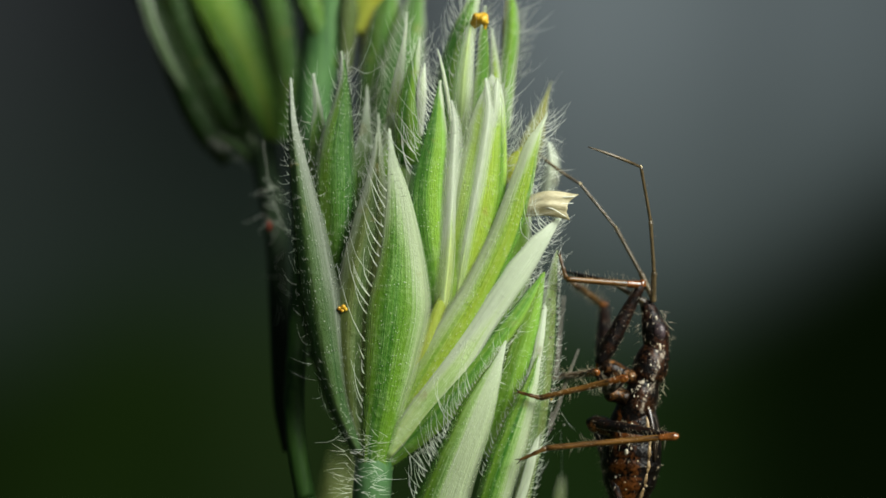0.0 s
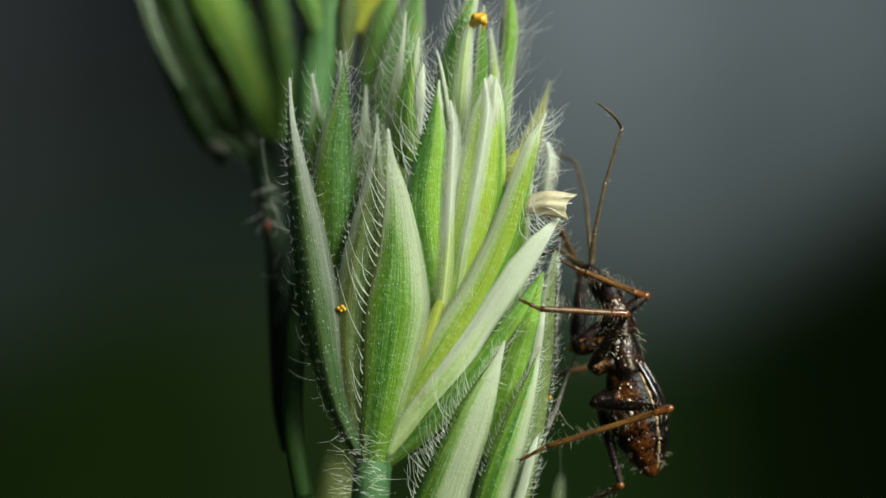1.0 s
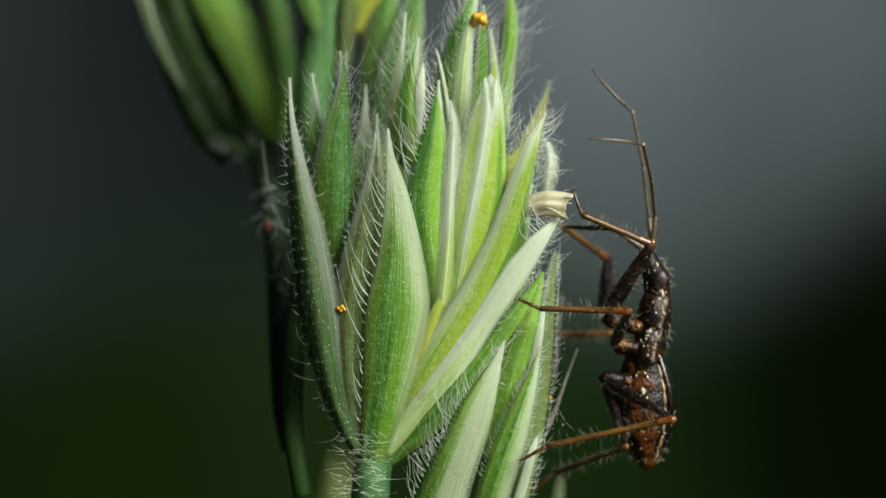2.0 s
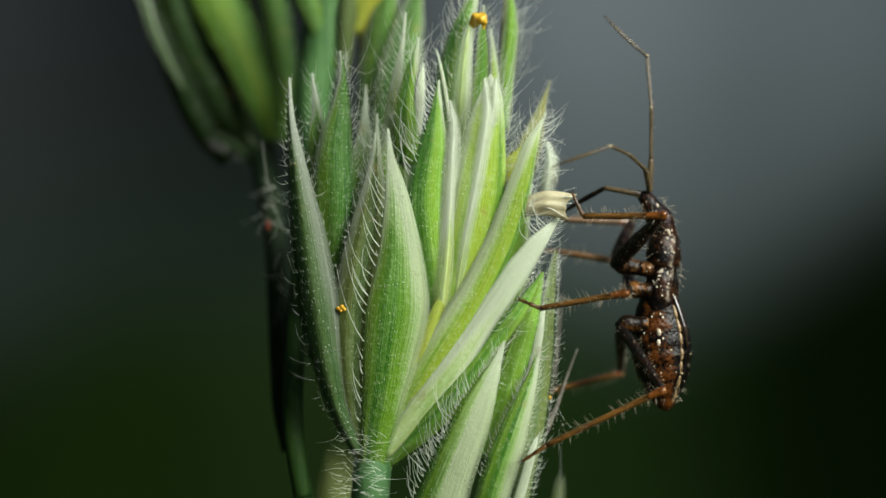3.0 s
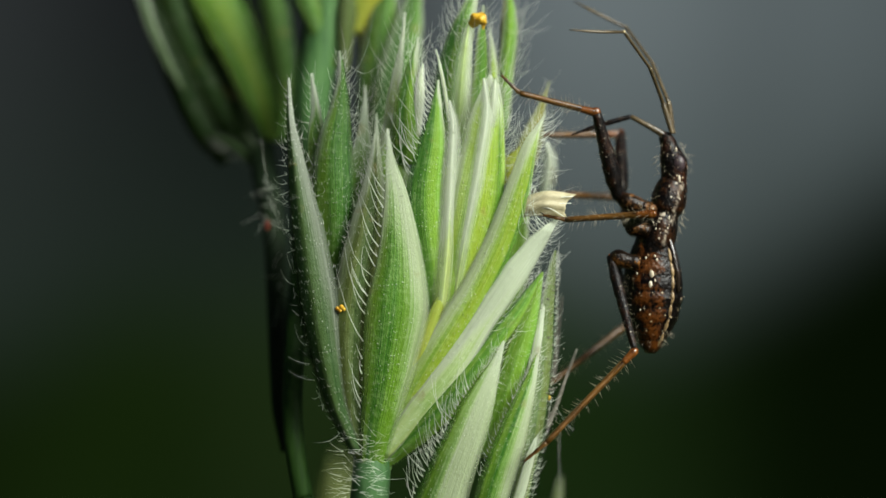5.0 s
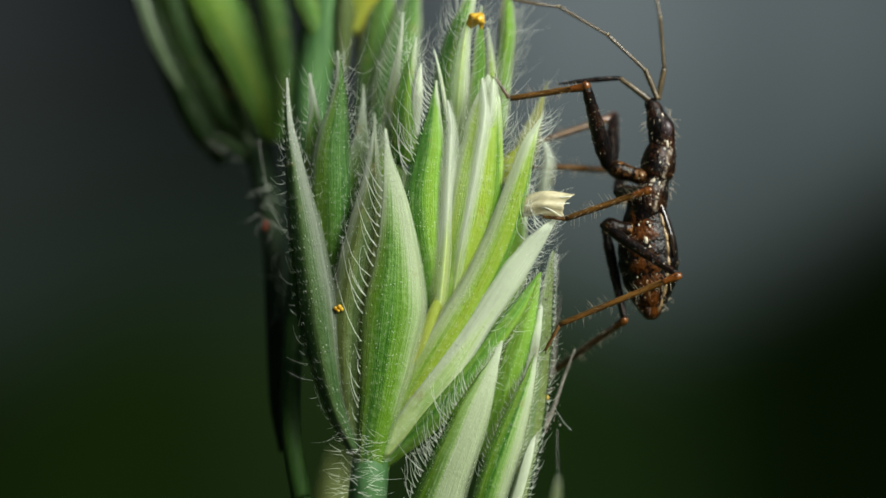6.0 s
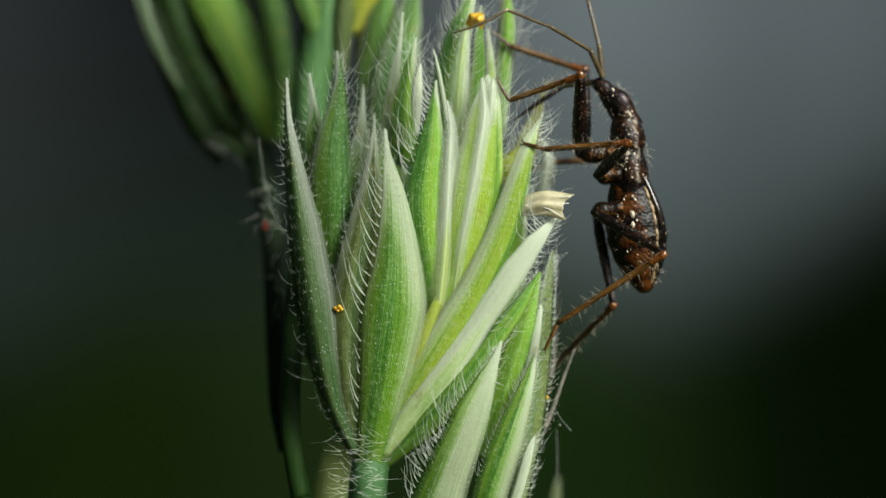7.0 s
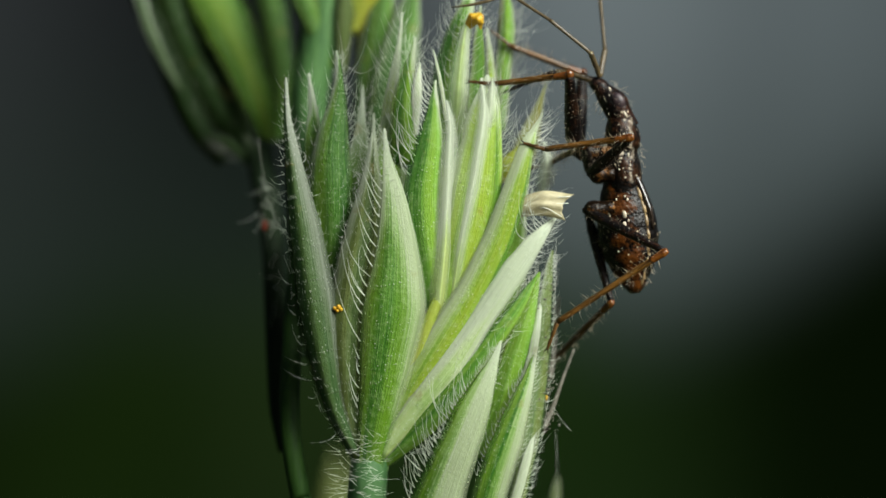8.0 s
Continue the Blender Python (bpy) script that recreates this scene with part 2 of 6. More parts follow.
M_RIM = plain_material("amber_rim", (0.02, 0.008, 0.003), (0.42, 0.29, 0.14), 2600, 0.32, fine=4.0)
M_WINGPAD = plain_material("wing_pad", (0.003, 0.0022, 0.002), (0.02, 0.011, 0.006), 3000, 0.18, spec=0.7)
M_KNEE = plain_material("knee_amber", (0.035, 0.010, 0.002), (0.19, 0.062, 0.009), 3000, 0.18, clear=0.06, spec=0.7)
M_ANT = plain_material("antenna_brown", (0.022, 0.015, 0.007), (0.12, 0.085, 0.038), 2500, 0.35, stretch=(1, 1, 0.4))
M_RING = plain_material("pale_ring", (0.28, 0.22, 0.11), (0.5, 0.42, 0.24), 3000, 0.4)
M_BRISTLE = plain_material("bristle", (0.36, 0.3, 0.2), (0.66, 0.58, 0.44), 3000, 0.3, bump=0.1, clear=0.3)
M_IVORY = plain_material("ivory_spot", (0.3, 0.25, 0.17), (0.62, 0.55, 0.43), 6000, 0.4)
M_SOIL = plain_material("dark_meadow", (0.008, 0.011, 0.004), (0.022, 0.032, 0.010), 3.0, 0.85, depth=0.02, spec=0.1, fine=20)


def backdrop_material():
    """Self-glowing dim distance: painted uneven grey haze above, dark growth below with mounds."""
    n = Nodes("glowing_distance")
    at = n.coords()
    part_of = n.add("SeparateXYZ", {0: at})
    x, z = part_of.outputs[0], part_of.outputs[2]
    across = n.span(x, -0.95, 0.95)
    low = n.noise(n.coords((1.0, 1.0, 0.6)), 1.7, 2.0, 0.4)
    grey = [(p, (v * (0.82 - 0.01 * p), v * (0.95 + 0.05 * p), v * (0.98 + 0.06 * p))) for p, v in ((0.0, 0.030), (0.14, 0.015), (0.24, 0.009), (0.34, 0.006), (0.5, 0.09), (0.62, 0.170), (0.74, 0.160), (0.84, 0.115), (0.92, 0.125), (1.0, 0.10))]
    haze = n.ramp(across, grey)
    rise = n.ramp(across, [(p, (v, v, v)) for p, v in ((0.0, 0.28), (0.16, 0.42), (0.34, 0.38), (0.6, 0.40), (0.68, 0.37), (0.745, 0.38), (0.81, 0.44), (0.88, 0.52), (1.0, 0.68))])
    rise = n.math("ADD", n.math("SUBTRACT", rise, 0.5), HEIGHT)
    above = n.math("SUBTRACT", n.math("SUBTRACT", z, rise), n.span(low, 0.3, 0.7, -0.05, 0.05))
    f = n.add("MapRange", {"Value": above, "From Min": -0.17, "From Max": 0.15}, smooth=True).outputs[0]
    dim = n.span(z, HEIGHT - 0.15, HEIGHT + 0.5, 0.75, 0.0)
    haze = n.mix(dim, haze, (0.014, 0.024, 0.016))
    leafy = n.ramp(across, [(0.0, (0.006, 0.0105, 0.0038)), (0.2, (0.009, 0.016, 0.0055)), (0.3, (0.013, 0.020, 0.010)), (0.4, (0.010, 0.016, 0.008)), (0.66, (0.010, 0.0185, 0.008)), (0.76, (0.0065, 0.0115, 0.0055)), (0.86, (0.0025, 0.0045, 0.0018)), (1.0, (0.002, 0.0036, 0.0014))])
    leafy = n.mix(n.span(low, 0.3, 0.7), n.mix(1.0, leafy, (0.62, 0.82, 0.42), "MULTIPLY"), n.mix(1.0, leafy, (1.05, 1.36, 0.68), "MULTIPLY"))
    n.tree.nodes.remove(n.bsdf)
    # Emission, not lit: haze and dimness are painted into these colours.
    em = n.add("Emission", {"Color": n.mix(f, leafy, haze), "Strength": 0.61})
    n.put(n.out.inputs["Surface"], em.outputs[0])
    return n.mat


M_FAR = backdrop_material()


# ---- mesh tools ----
def mesh_of(name, verts, faces, material, uvs=None, tints=None):
    me = bpy.data.meshes.new(name)
    me.from_pydata([tuple(v) for v in verts], [], faces)
    for layer, data in (("UVMap", uvs), ("Tint", tints)):
        if data is not None:
            lay = me.uv_layers.new(name=layer)
            idx = np.empty(len(me.loops), dtype=np.int32)
            me.loops.foreach_get("vertex_index", idx)
            lay.data.foreach_set("uv", np.asarray(data, dtype=np.float32)[idx].ravel())
    me.materials.append(material)
    me.polygons.foreach_set("use_smooth", [True] * len(me.polygons))
    me.update()
    return me


def part(name, me, parent, label="", kind=""):
    ob = new(name, me)
    ob.parent = parent
    return tagged(ob, label, kind=kind)


class Shape:
    """Gathers vertices and faces of one part."""

    def __init__(self):
        self.v, self.f = [], []

    def loft(self, rings, closed=True):
        """Rings of points, capped at both ends."""
        n = len(rings[0])
        b = len(self.v)
        for r in rings:
            self.v.extend(r)
        for i in range(len(rings) - 1):
            for j in range(n):
                k = (j + 1) % n
                self.f.append((b + i * n + j, b + i * n + k, b + (i + 1) * n + k, b + (i + 1) * n + j))
        self.f.append(tuple(b + j for j in reversed(range(n))))
        e = b + (len(rings) - 1) * n
        self.f.append(tuple(e + j for j in range(n)))

    def tube(self, pts, radii, sides=8, flat=1.0, up=Vector((0, 1, 0))):
        """A tapering tube along points; flat squeezes it along up."""
        rings = []
        for i, p in enumerate(pts):
            d = (pts[min(i + 1, len(pts) - 1)] - pts[max(i - 1, 0)]).normalized()
            a = d.cross(up)
            a = a.normalized() if a.length > 1e-4 else d.orthogonal().normalized()
            c = a.cross(d)
            rings.append([p + radii[i] * (math.cos(t) * a + flat * math.sin(t) * c)
                          for t in (2 * math.pi * j / sides for j in range(sides))])
        self.loft(rings)

    def ball(self, at, r, n=8, m=10, axes=(1, 1, 1)):
        rings = []
        for i in range(n + 1):
            a = math.pi * (0.02 + 0.96 * i / n)
            rings.append([at + r * Vector((axes[0] * math.sin(a) * math.cos(b), axes[1] * math.sin(a) * math.sin(b), -axes[2] * math.cos(a)))
                          for b in (2 * math.pi * j / m for j in range(m))])
        self.loft(rings)

    def hair(self, root, way, length, r, droop=Vector((0, 0, 0)), steps=3):
        way = way.normalized()
        pts = [root + way * (length * i / steps) + droop * (length * (i / steps) ** 2) for i in range(steps + 1)]
        self.tube(pts, [r * (1 - 0.85 * i / steps) for i in range(steps + 1)], 3)

    def done(self, name, material):
        return mesh_of(name, self.v, self.f, material)


def curve_points(ctrl, n):
    """Smooth points through a few control points."""
    c = [ctrl[0] * 2 - ctrl[1], *ctrl, ctrl[-1] * 2 - ctrl[-2]]
    out = []
    for i in range(n + 1):
        t = i / n * (len(ctrl) - 1)
        k = min(int(t), len(ctrl) - 2)
        t -= k
        p0, p1, p2, p3 = c[k:k + 4]
        out.append(0.5 * (2 * p1 + (p2 - p0) * t + (2 * p0 - 5 * p1 + 4 * p2 - p3) * t * t + (3 * p1 - p0 - 3 * p2 + p3) * t ** 3))
    return out


# ---- setting ----
def build_setting():
    sh = Shape()
    n = 40
    for i in range(n + 1):
        for j in range(n + 1):
            x, y = (i / n - 0.5), (j / n - 0.5)
            x, y = 120 * x * abs(2 * x), 120 * y * abs(2 * y)
            sh.v.append(Vector((x, y, 0.012 * noise.noise((x * 2, y * 2, 0)) - 0.006)))
    sh.f = [(i * (n + 1) + j, (i + 1) * (n + 1) + j, (i + 1) * (n + 1) + j + 1, i * (n + 1) + j + 1) for i in range(n) for j in range(n)]
    tagged(new("ground", sh.done("ground", M_SOIL)), "dark meadow soil below the grass", "ground", kind="structure")
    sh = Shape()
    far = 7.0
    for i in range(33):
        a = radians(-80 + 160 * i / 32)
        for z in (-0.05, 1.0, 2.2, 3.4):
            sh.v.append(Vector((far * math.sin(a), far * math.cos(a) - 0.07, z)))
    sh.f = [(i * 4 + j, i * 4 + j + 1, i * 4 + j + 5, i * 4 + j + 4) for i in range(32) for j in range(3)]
    tagged(new("backdrop", sh.done("backdrop", M_FAR)), "glowing sheet painted with dim grey haze over dark distant growth", "backdrop", kind="structure")


build_setting()

# ---- the grass head ----
grass = new("grass_head")
grass.location = (0, 0, 0)
tagged(grass, "pale green hairy grass head with pointed papery bracts", "grass")


def spikelet(ctrl, radii, label, material=None):
    """The stalk of a spikelet, which carries its bracts."""
    sh = Shape()
    pts = curve_points([mm(*c) for c in ctrl], 24)
    rr = [float(np.interp(i / 24, [k / (len(radii) - 1) for k in range(len(radii))], radii)) / 1000 for i in range(25)]
    sh.tube(pts, rr, 14)
    return part("spikelet", sh.done("spikelet", material or M_STEM), grass, label)


OUTLINE = ((0, 0.07, 0.24, 0.43, 0.56, 0.68, 0.78, 0.87, 0.94, 1), (0.42, 0.52, 0.83, 1, 0.86, 0.6, 0.36, 0.175, 0.075, 0.02))


def slab(outer, inner, rows, cols):
    """Vertices and faces of a thin sheet between two grids of points."""
    k, off = cols + 1, len(outer)
    faces = []
    for i in range(rows):
        for j in range(cols):
            a = i * k + j
            faces.append((a, a + 1, a + k + 1, a + k))
            faces.append((off + a, off + a + k, off + a + k + 1, off + a + 1))
        for j in (0, cols):
            a = i * k + j
            quad = (a, a + k, off + a + k, off + a)
            faces.append(quad if j == 0 else quad[::-1])
    for i in (0, rows):
        for j in range(cols):
            a = i * k + j
            quad = (a, off + a, off + a + 1, a + 1)
            faces.append(quad if i == 0 else quad[::-1])
    return outer + inner, faces


def bract(name, parent, base, tip, width, material, bow=(0, 0, 0), turn=0.0, cup=25.0, peak=0.43, awn=0.0,
          pale=(0.0, 0.0), tipped=0.0, keel=0.2, skew=0.0, blunt=1.0, label=""):
    """A boat-shaped bract from base to tip. turn: degrees about its length; cup: how strongly it wraps;
    pale: how far the papery margin reaches in from either edge; tipped: how far it reaches down from the tip."""
    b, t = mm(*base), mm(*tip)
    bow = Vector(bow) / 1000
    axis = (t - b).normalized()
    n0 = Vector((0, -1, 0))
    n0 = (n0 - axis * n0.dot(axis)).normalized()
    n0 = Matrix.Rotation(radians(turn), 3, axis) @ n0
    w0 = axis.cross(n0)
    A = radians(cup)
    rows, cols = 40, 14
    warp = math.log(0.43) / math.log(peak)
    seed = random.uniform(0, 50)
    outer, inner, uvs, tints = [], [], [], []
    thick = 0.00003
    for i in range(rows + 1):
        s = i / rows
        f = float(np.interp(s ** warp, *OUTLINE)) ** blunt
        f = max(f, awn * min(1, (1 - s) * 4) + 0.015)
        p = b.lerp(t, s) + bow * (4 * s * (1 - s))
        half = width / 2000 * f
        for j in range(cols + 1):
            u = 2 * j / cols - 1
            ripple = 0.06 * noise.noise((s * 4 + seed, u * 1.5, seed)) * half
            groove = keel * half * (1.1 - math.sqrt(((u - skew) / (1 + abs(skew))) ** 2 + 0.01))
            side = half * math.sin(u * A) / math.sin(A) * (1 + (0.05 + 0.22 * s ** 3) * noise.noise((s * 13 + seed, seed, 2.0 if u < 0 else 9.0)))
            rise = half * (math.cos(u * A) - math.cos(A)) / math.sin(A) + groove + ripple
            q = p + w0 * side + n0 * rise
            outer.append(q)
            inner.append(q - n0 * thick - w0 * (side * 0.03))
            uvs.append(((u + 1) / 2, s))
            m, grow = 0.0, 0.3 + 1.1 * s
            if pale[0] > 0:
                m = max(m, 1 - (u + 1) / 2 / (pale[0] * grow))
            if pale[1] > 0:
                m = max(m, 1 - (1 - u) / 2 / (pale[1] * grow))
            if tipped > 0:
                m = max(m, 1 - (1 - s) / tipped)
            tone = (u + 1) / 2 if pale[1] > pale[0] else (1 - u) / 2 if pale[0] > pale[1] else 1 - abs(u)
            tints.append((min(1, max(0, m)), tone))
    k = cols + 1
    me = mesh_of(name, *slab(outer, inner, rows, cols), material, uvs * 2, tints * 2)
    part(name, me, parent, label)

    def at(s, u):
        i, j = round(s * rows), round((u + 1) / 2 * cols)
        q = outer[i * k + j]
        nn = (n0 * math.cos(u * A) + w0 * math.sin(u * A)).normalized()
        return q, nn, axis, w0
    return at


def blade(name, parent, spine, halves, material, turn=0.0, cup=25.0, pale=(0.0, 0.0), keel=0.2, skew=0.0, label=""):
    """A bract along a curved spine. halves: its half breadth at each point of the spine; turn: degrees about its length;
    cup: how strongly it wraps; pale: how far the papery margin reaches in from either edge, once or at each point of the spine."""
    rows, cols = 44, 16
    pts = curve_points([mm(*p) for p in spine], rows)
    knots = [i / (len(spine) - 1) for i in range(len(spine))]
    wide = curve_points([Vector((h, 0, 0)) for h in halves], rows)
    reach = [p if isinstance(p, tuple) else (p,) * len(spine) for p in pale]
    A = radians(cup)
    seed = random.uniform(0, 50)
    outer, inner, normals, uvs, tints = [], [], [], [], []
    for i in range(rows + 1):
        s = i / rows
        axis = (pts[min(i + 1, rows)] - pts[max(i - 1, 0)]).normalized()
        n0 = Vector((0, -1, 0))
        n0 = Matrix.Rotation(radians(turn), 3, axis) @ (n0 - axis * n0.dot(axis)).normalized()
        w0 = axis.cross(n0)
        half = max(0.006, wide[i].x) / 1000
        left, right = (float(np.interp(s, knots, r)) for r in reach)
        for j in range(cols + 1):
            u = 2 * j / cols - 1
            ripple = 0.05 * noise.noise((s * 4 + seed, u * 1.5, seed)) * half
            groove = keel * half * (1.1 - math.sqrt(((u - skew) / (1 + abs(skew))) ** 2 + 0.01))
            side = half * math.sin(u * A) / math.sin(A) * (1 + (0.04 + 0.12 * s ** 3) * noise.noise((s * 13 + seed, seed, 2.0 if u < 0 else 9.0)))
            rise = half * (math.cos(u * A) - math.cos(A)) / math.sin(A) + groove + ripple
            q = pts[i] + w0 * side + n0 * rise
            outer.append(q)
            inner.append(q - n0 * 0.00003 - w0 * (side * 0.03))
            normals.append(((n0 * math.cos(u * A) + w0 * math.sin(u * A)).normalized(), axis, w0))
            uvs.append(((u + 1) / 2, s))
            m = max((left - (u + 1) / 2) / 0.42 + 0.1 if left else 0, (right - (1 - u) / 2) / 0.42 + 0.1 if right else 0)
            tone = (u + 1) / 2 if right > left else (1 - u) / 2 if left > right else 1 - abs(u)
            tints.append((min(1, max(0, m)), tone))
    part(name, mesh_of(name, *slab(outer, inner, rows, cols), material, uvs * 2, tints * 2), parent, label)

    def at(s, u):
        i = round(s * rows) * (cols + 1) + round((u + 1) / 2 * cols)
        return (outer[i], *normals[i])
    return at


def cilia(sh, at, u, s0, s1, count, length, out=0.9, up=0.6, curl=0.35, r=0.0046, flip=1, spread=0.75):
    """Hairs along one line of a bract, leaning towards its tip."""
    for i in range(count):
        s = s0 + (s1 - s0) * (i + random.uniform(-0.4, 0.4)) / max(1, count - 1)
        s = min(0.98, max(0.02, s))
        q, nn, axis, w = at(s, u)
        side = w * (1 if u >= 0 else -1) * flip
        way = side * out + axis * up + nn * random.uniform(-0.1, 0.6) + Vector([random.uniform(-spread, spread) for _ in range(3)])
        droop = axis * (curl + random.uniform(-0.1, 0.5)) + side * random.uniform(-0.5, 0.1)
        sh.hair(q, way, length / 1000 * random.choice((0.6, 0.9, 1.2, 1.5, 2.2)) * random.uniform(0.8, 1.2), r / 1000 * random.uniform(0.8, 1.5), droop, 5)


def fringe(sh, at, count=20, length=0.12):
    """Ragged hairs round the tip of a bract."""
    for u in (-1, 1):
        cilia(sh, at, u, 0.72, 0.98, count // 2, length, out=0.5, up=1.0, r=0.0034)


def fuzz(sh, at, count, length, s0=0.05, s1=0.95, r=0.004):
    """Short down scattered over a bract."""
    for _ in range(count):
        q, nn, axis, w = at(random.uniform(s0, s1), random.uniform(-1, 1))
        sh.hair(q, nn + axis * 0.9 + w * random.uniform(-0.4, 0.4), length / 1000 * random.uniform(0.5, 1.3), r / 1000, axis * 0.2, 2)


def membrane(name, parent, first, middle, last, notch, material):
    """A thin dry flap, pleated lengthwise, between three cross lines; its far edge is notched."""
    n, m = 18, 12
    lines = [[curve_points([mm(*a), mm(*b), mm(*c)], n) for a, b, c in (list(zip(first, middle, last))[k],)][0] for k in (0, 1)]
    front, back = [], []
    for i in range(n + 1):
        for j in range(m + 1):
            v = j / m
            w = i / n * (1 - notch * math.sin(math.pi * v) * (i / n)) * (1 + 0.04 * noise.noise((v * 9, i * 0.2, 3.0)) * i / n)
            k = min(int(w * n), n - 1)
            a, b = (line[k].lerp(line[k + 1], w * n - k) for line in lines)
            q = a.lerp(b, v)
            pleat = 0.015 * math.sin(v * 15 + i * 0.16) + 0.06 * noise.noise((v * 4, i * 0.15, 7.0)) - 0.12 * math.sin(math.pi * v)
            front.append(q + Vector((0, pleat, 0)) / 1000)
            back.append(q + Vector((0, pleat + 0.02, 0)) / 1000)
    k, off = m + 1, len(front)
    faces = []
    for i in range(n):
        for j in range(m):
            a = i * k + j
            faces.append((a, a + 1, a + k + 1, a + k))
            faces.append((off + a, off + a + k, off + a + k + 1, off + a + 1))
    ring = [j for j in range(m)] + [i * k + m for i in range(n)] + [n * k + j for j in range(m, 0, -1)] + [i * k for i in range(n, 0, -1)]
    for a, b in zip(ring, ring[1:] + ring[:1]):
        faces.append((a, off + a, off + b, b))
    return part(name, mesh_of(name, front + back, faces, material), parent)


def build_main_spikelet():
    """The spikelet in front, on its short stalk."""
    s = spikelet([(-1.934, 3.40, -9.137), (-1.74, 0.90, -6.810), (-1.62, 0.25, -5.487), (-1.54, 0.2, -4.612), (-1.40, 0.2, -3.737), (-1.175, 0.2, -2.737)], (0.5, 0.46, 0.43, 0.42, 0.3, 0.1), "green stalk below the large front spikelet")
    node = Shape()
    node.ball(mm(-1.54, 0.26, -4.75), 0.00042, 14, 20, axes=(1.0, 0.95, 1.3))
    part("node", node.done("node", M_NODE), s, "pale green swollen node")
    hairs = Shape()
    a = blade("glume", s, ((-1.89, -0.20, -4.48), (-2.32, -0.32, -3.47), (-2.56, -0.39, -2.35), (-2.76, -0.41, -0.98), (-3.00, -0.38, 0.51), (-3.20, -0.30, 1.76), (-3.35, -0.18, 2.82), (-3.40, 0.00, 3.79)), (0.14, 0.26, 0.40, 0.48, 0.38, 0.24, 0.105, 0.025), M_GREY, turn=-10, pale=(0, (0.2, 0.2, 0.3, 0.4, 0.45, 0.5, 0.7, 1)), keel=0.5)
    fringe(hairs, a)
    cilia(hairs, a, -1, 0.05, 0.85, 50, 0.3, up=0.2, curl=0.1, r=0.0036, spread=1.3)
    cilia(hairs, a, 1, 0.3, 0.85, 40, 0.12)
    fuzz(hairs, a, 260, 0.1)
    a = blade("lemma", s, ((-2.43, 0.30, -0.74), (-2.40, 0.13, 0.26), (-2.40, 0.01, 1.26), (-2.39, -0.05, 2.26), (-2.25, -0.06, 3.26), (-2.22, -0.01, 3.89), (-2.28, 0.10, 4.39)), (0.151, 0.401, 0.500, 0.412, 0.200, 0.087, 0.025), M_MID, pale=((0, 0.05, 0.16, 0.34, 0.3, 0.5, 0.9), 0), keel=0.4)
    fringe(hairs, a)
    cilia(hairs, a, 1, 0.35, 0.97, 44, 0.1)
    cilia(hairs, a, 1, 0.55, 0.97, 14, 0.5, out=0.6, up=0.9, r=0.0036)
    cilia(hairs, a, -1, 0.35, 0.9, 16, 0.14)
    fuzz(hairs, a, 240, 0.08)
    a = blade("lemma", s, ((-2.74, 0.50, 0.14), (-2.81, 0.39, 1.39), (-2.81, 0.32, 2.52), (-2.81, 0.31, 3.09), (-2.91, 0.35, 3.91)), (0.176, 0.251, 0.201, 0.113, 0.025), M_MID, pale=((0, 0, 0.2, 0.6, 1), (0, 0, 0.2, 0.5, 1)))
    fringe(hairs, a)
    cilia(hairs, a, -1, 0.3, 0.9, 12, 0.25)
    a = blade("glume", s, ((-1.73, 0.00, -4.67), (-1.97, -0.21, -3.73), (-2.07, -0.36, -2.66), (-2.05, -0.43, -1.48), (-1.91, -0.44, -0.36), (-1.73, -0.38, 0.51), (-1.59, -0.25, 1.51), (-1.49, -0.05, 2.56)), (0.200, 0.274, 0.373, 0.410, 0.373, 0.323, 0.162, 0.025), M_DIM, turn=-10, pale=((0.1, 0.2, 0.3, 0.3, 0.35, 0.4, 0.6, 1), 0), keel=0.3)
    fringe(hairs, a)
    cilia(hairs, a, -1, 0.1, 0.85, 24, 0.12)
    fuzz(hairs, a, 160, 0.08)
    a = blade("lemma", s, ((-1.55, -0.05, -4.86), (-1.46, -0.29, -4.10), (-1.29, -0.48, -3.28), (-1.14, -0.60, -2.41), (-0.97, -0.68, -1.29), (-0.93, -0.69, -0.05), (-1.00, -0.65, 1.13), (-1.15, -0.55, 2.00), (-1.21, -0.40, 2.65)), (0.300, 0.386, 0.497, 0.620, 0.706, 0.483, 0.273, 0.099, 0.025), M_LEAF, pale=((0, 0, 0, 0, 0.05, 0.15, 0.35, 0.6, 0.9), (0, 0.1, 0.3, 0.36, 0.4, 0.55, 0.75, 0.9, 1)), keel=0.12, skew=-0.6)
    fringe(hairs, a)
    cilia(hairs, a, -1, 0.1, 0.95, 50, 0.08)
    cilia(hairs, a, -1, 0.14, 0.5, 9, 0.45, out=0.7, up=0.75, curl=0.35, r=0.011, spread=0.2)
    cilia(hairs, a, -1, 0.5, 0.78, 13, 0.62, out=0.7, up=0.8, curl=0.4, r=0.011, spread=0.2)
    fuzz(hairs, a, 260, 0.06)
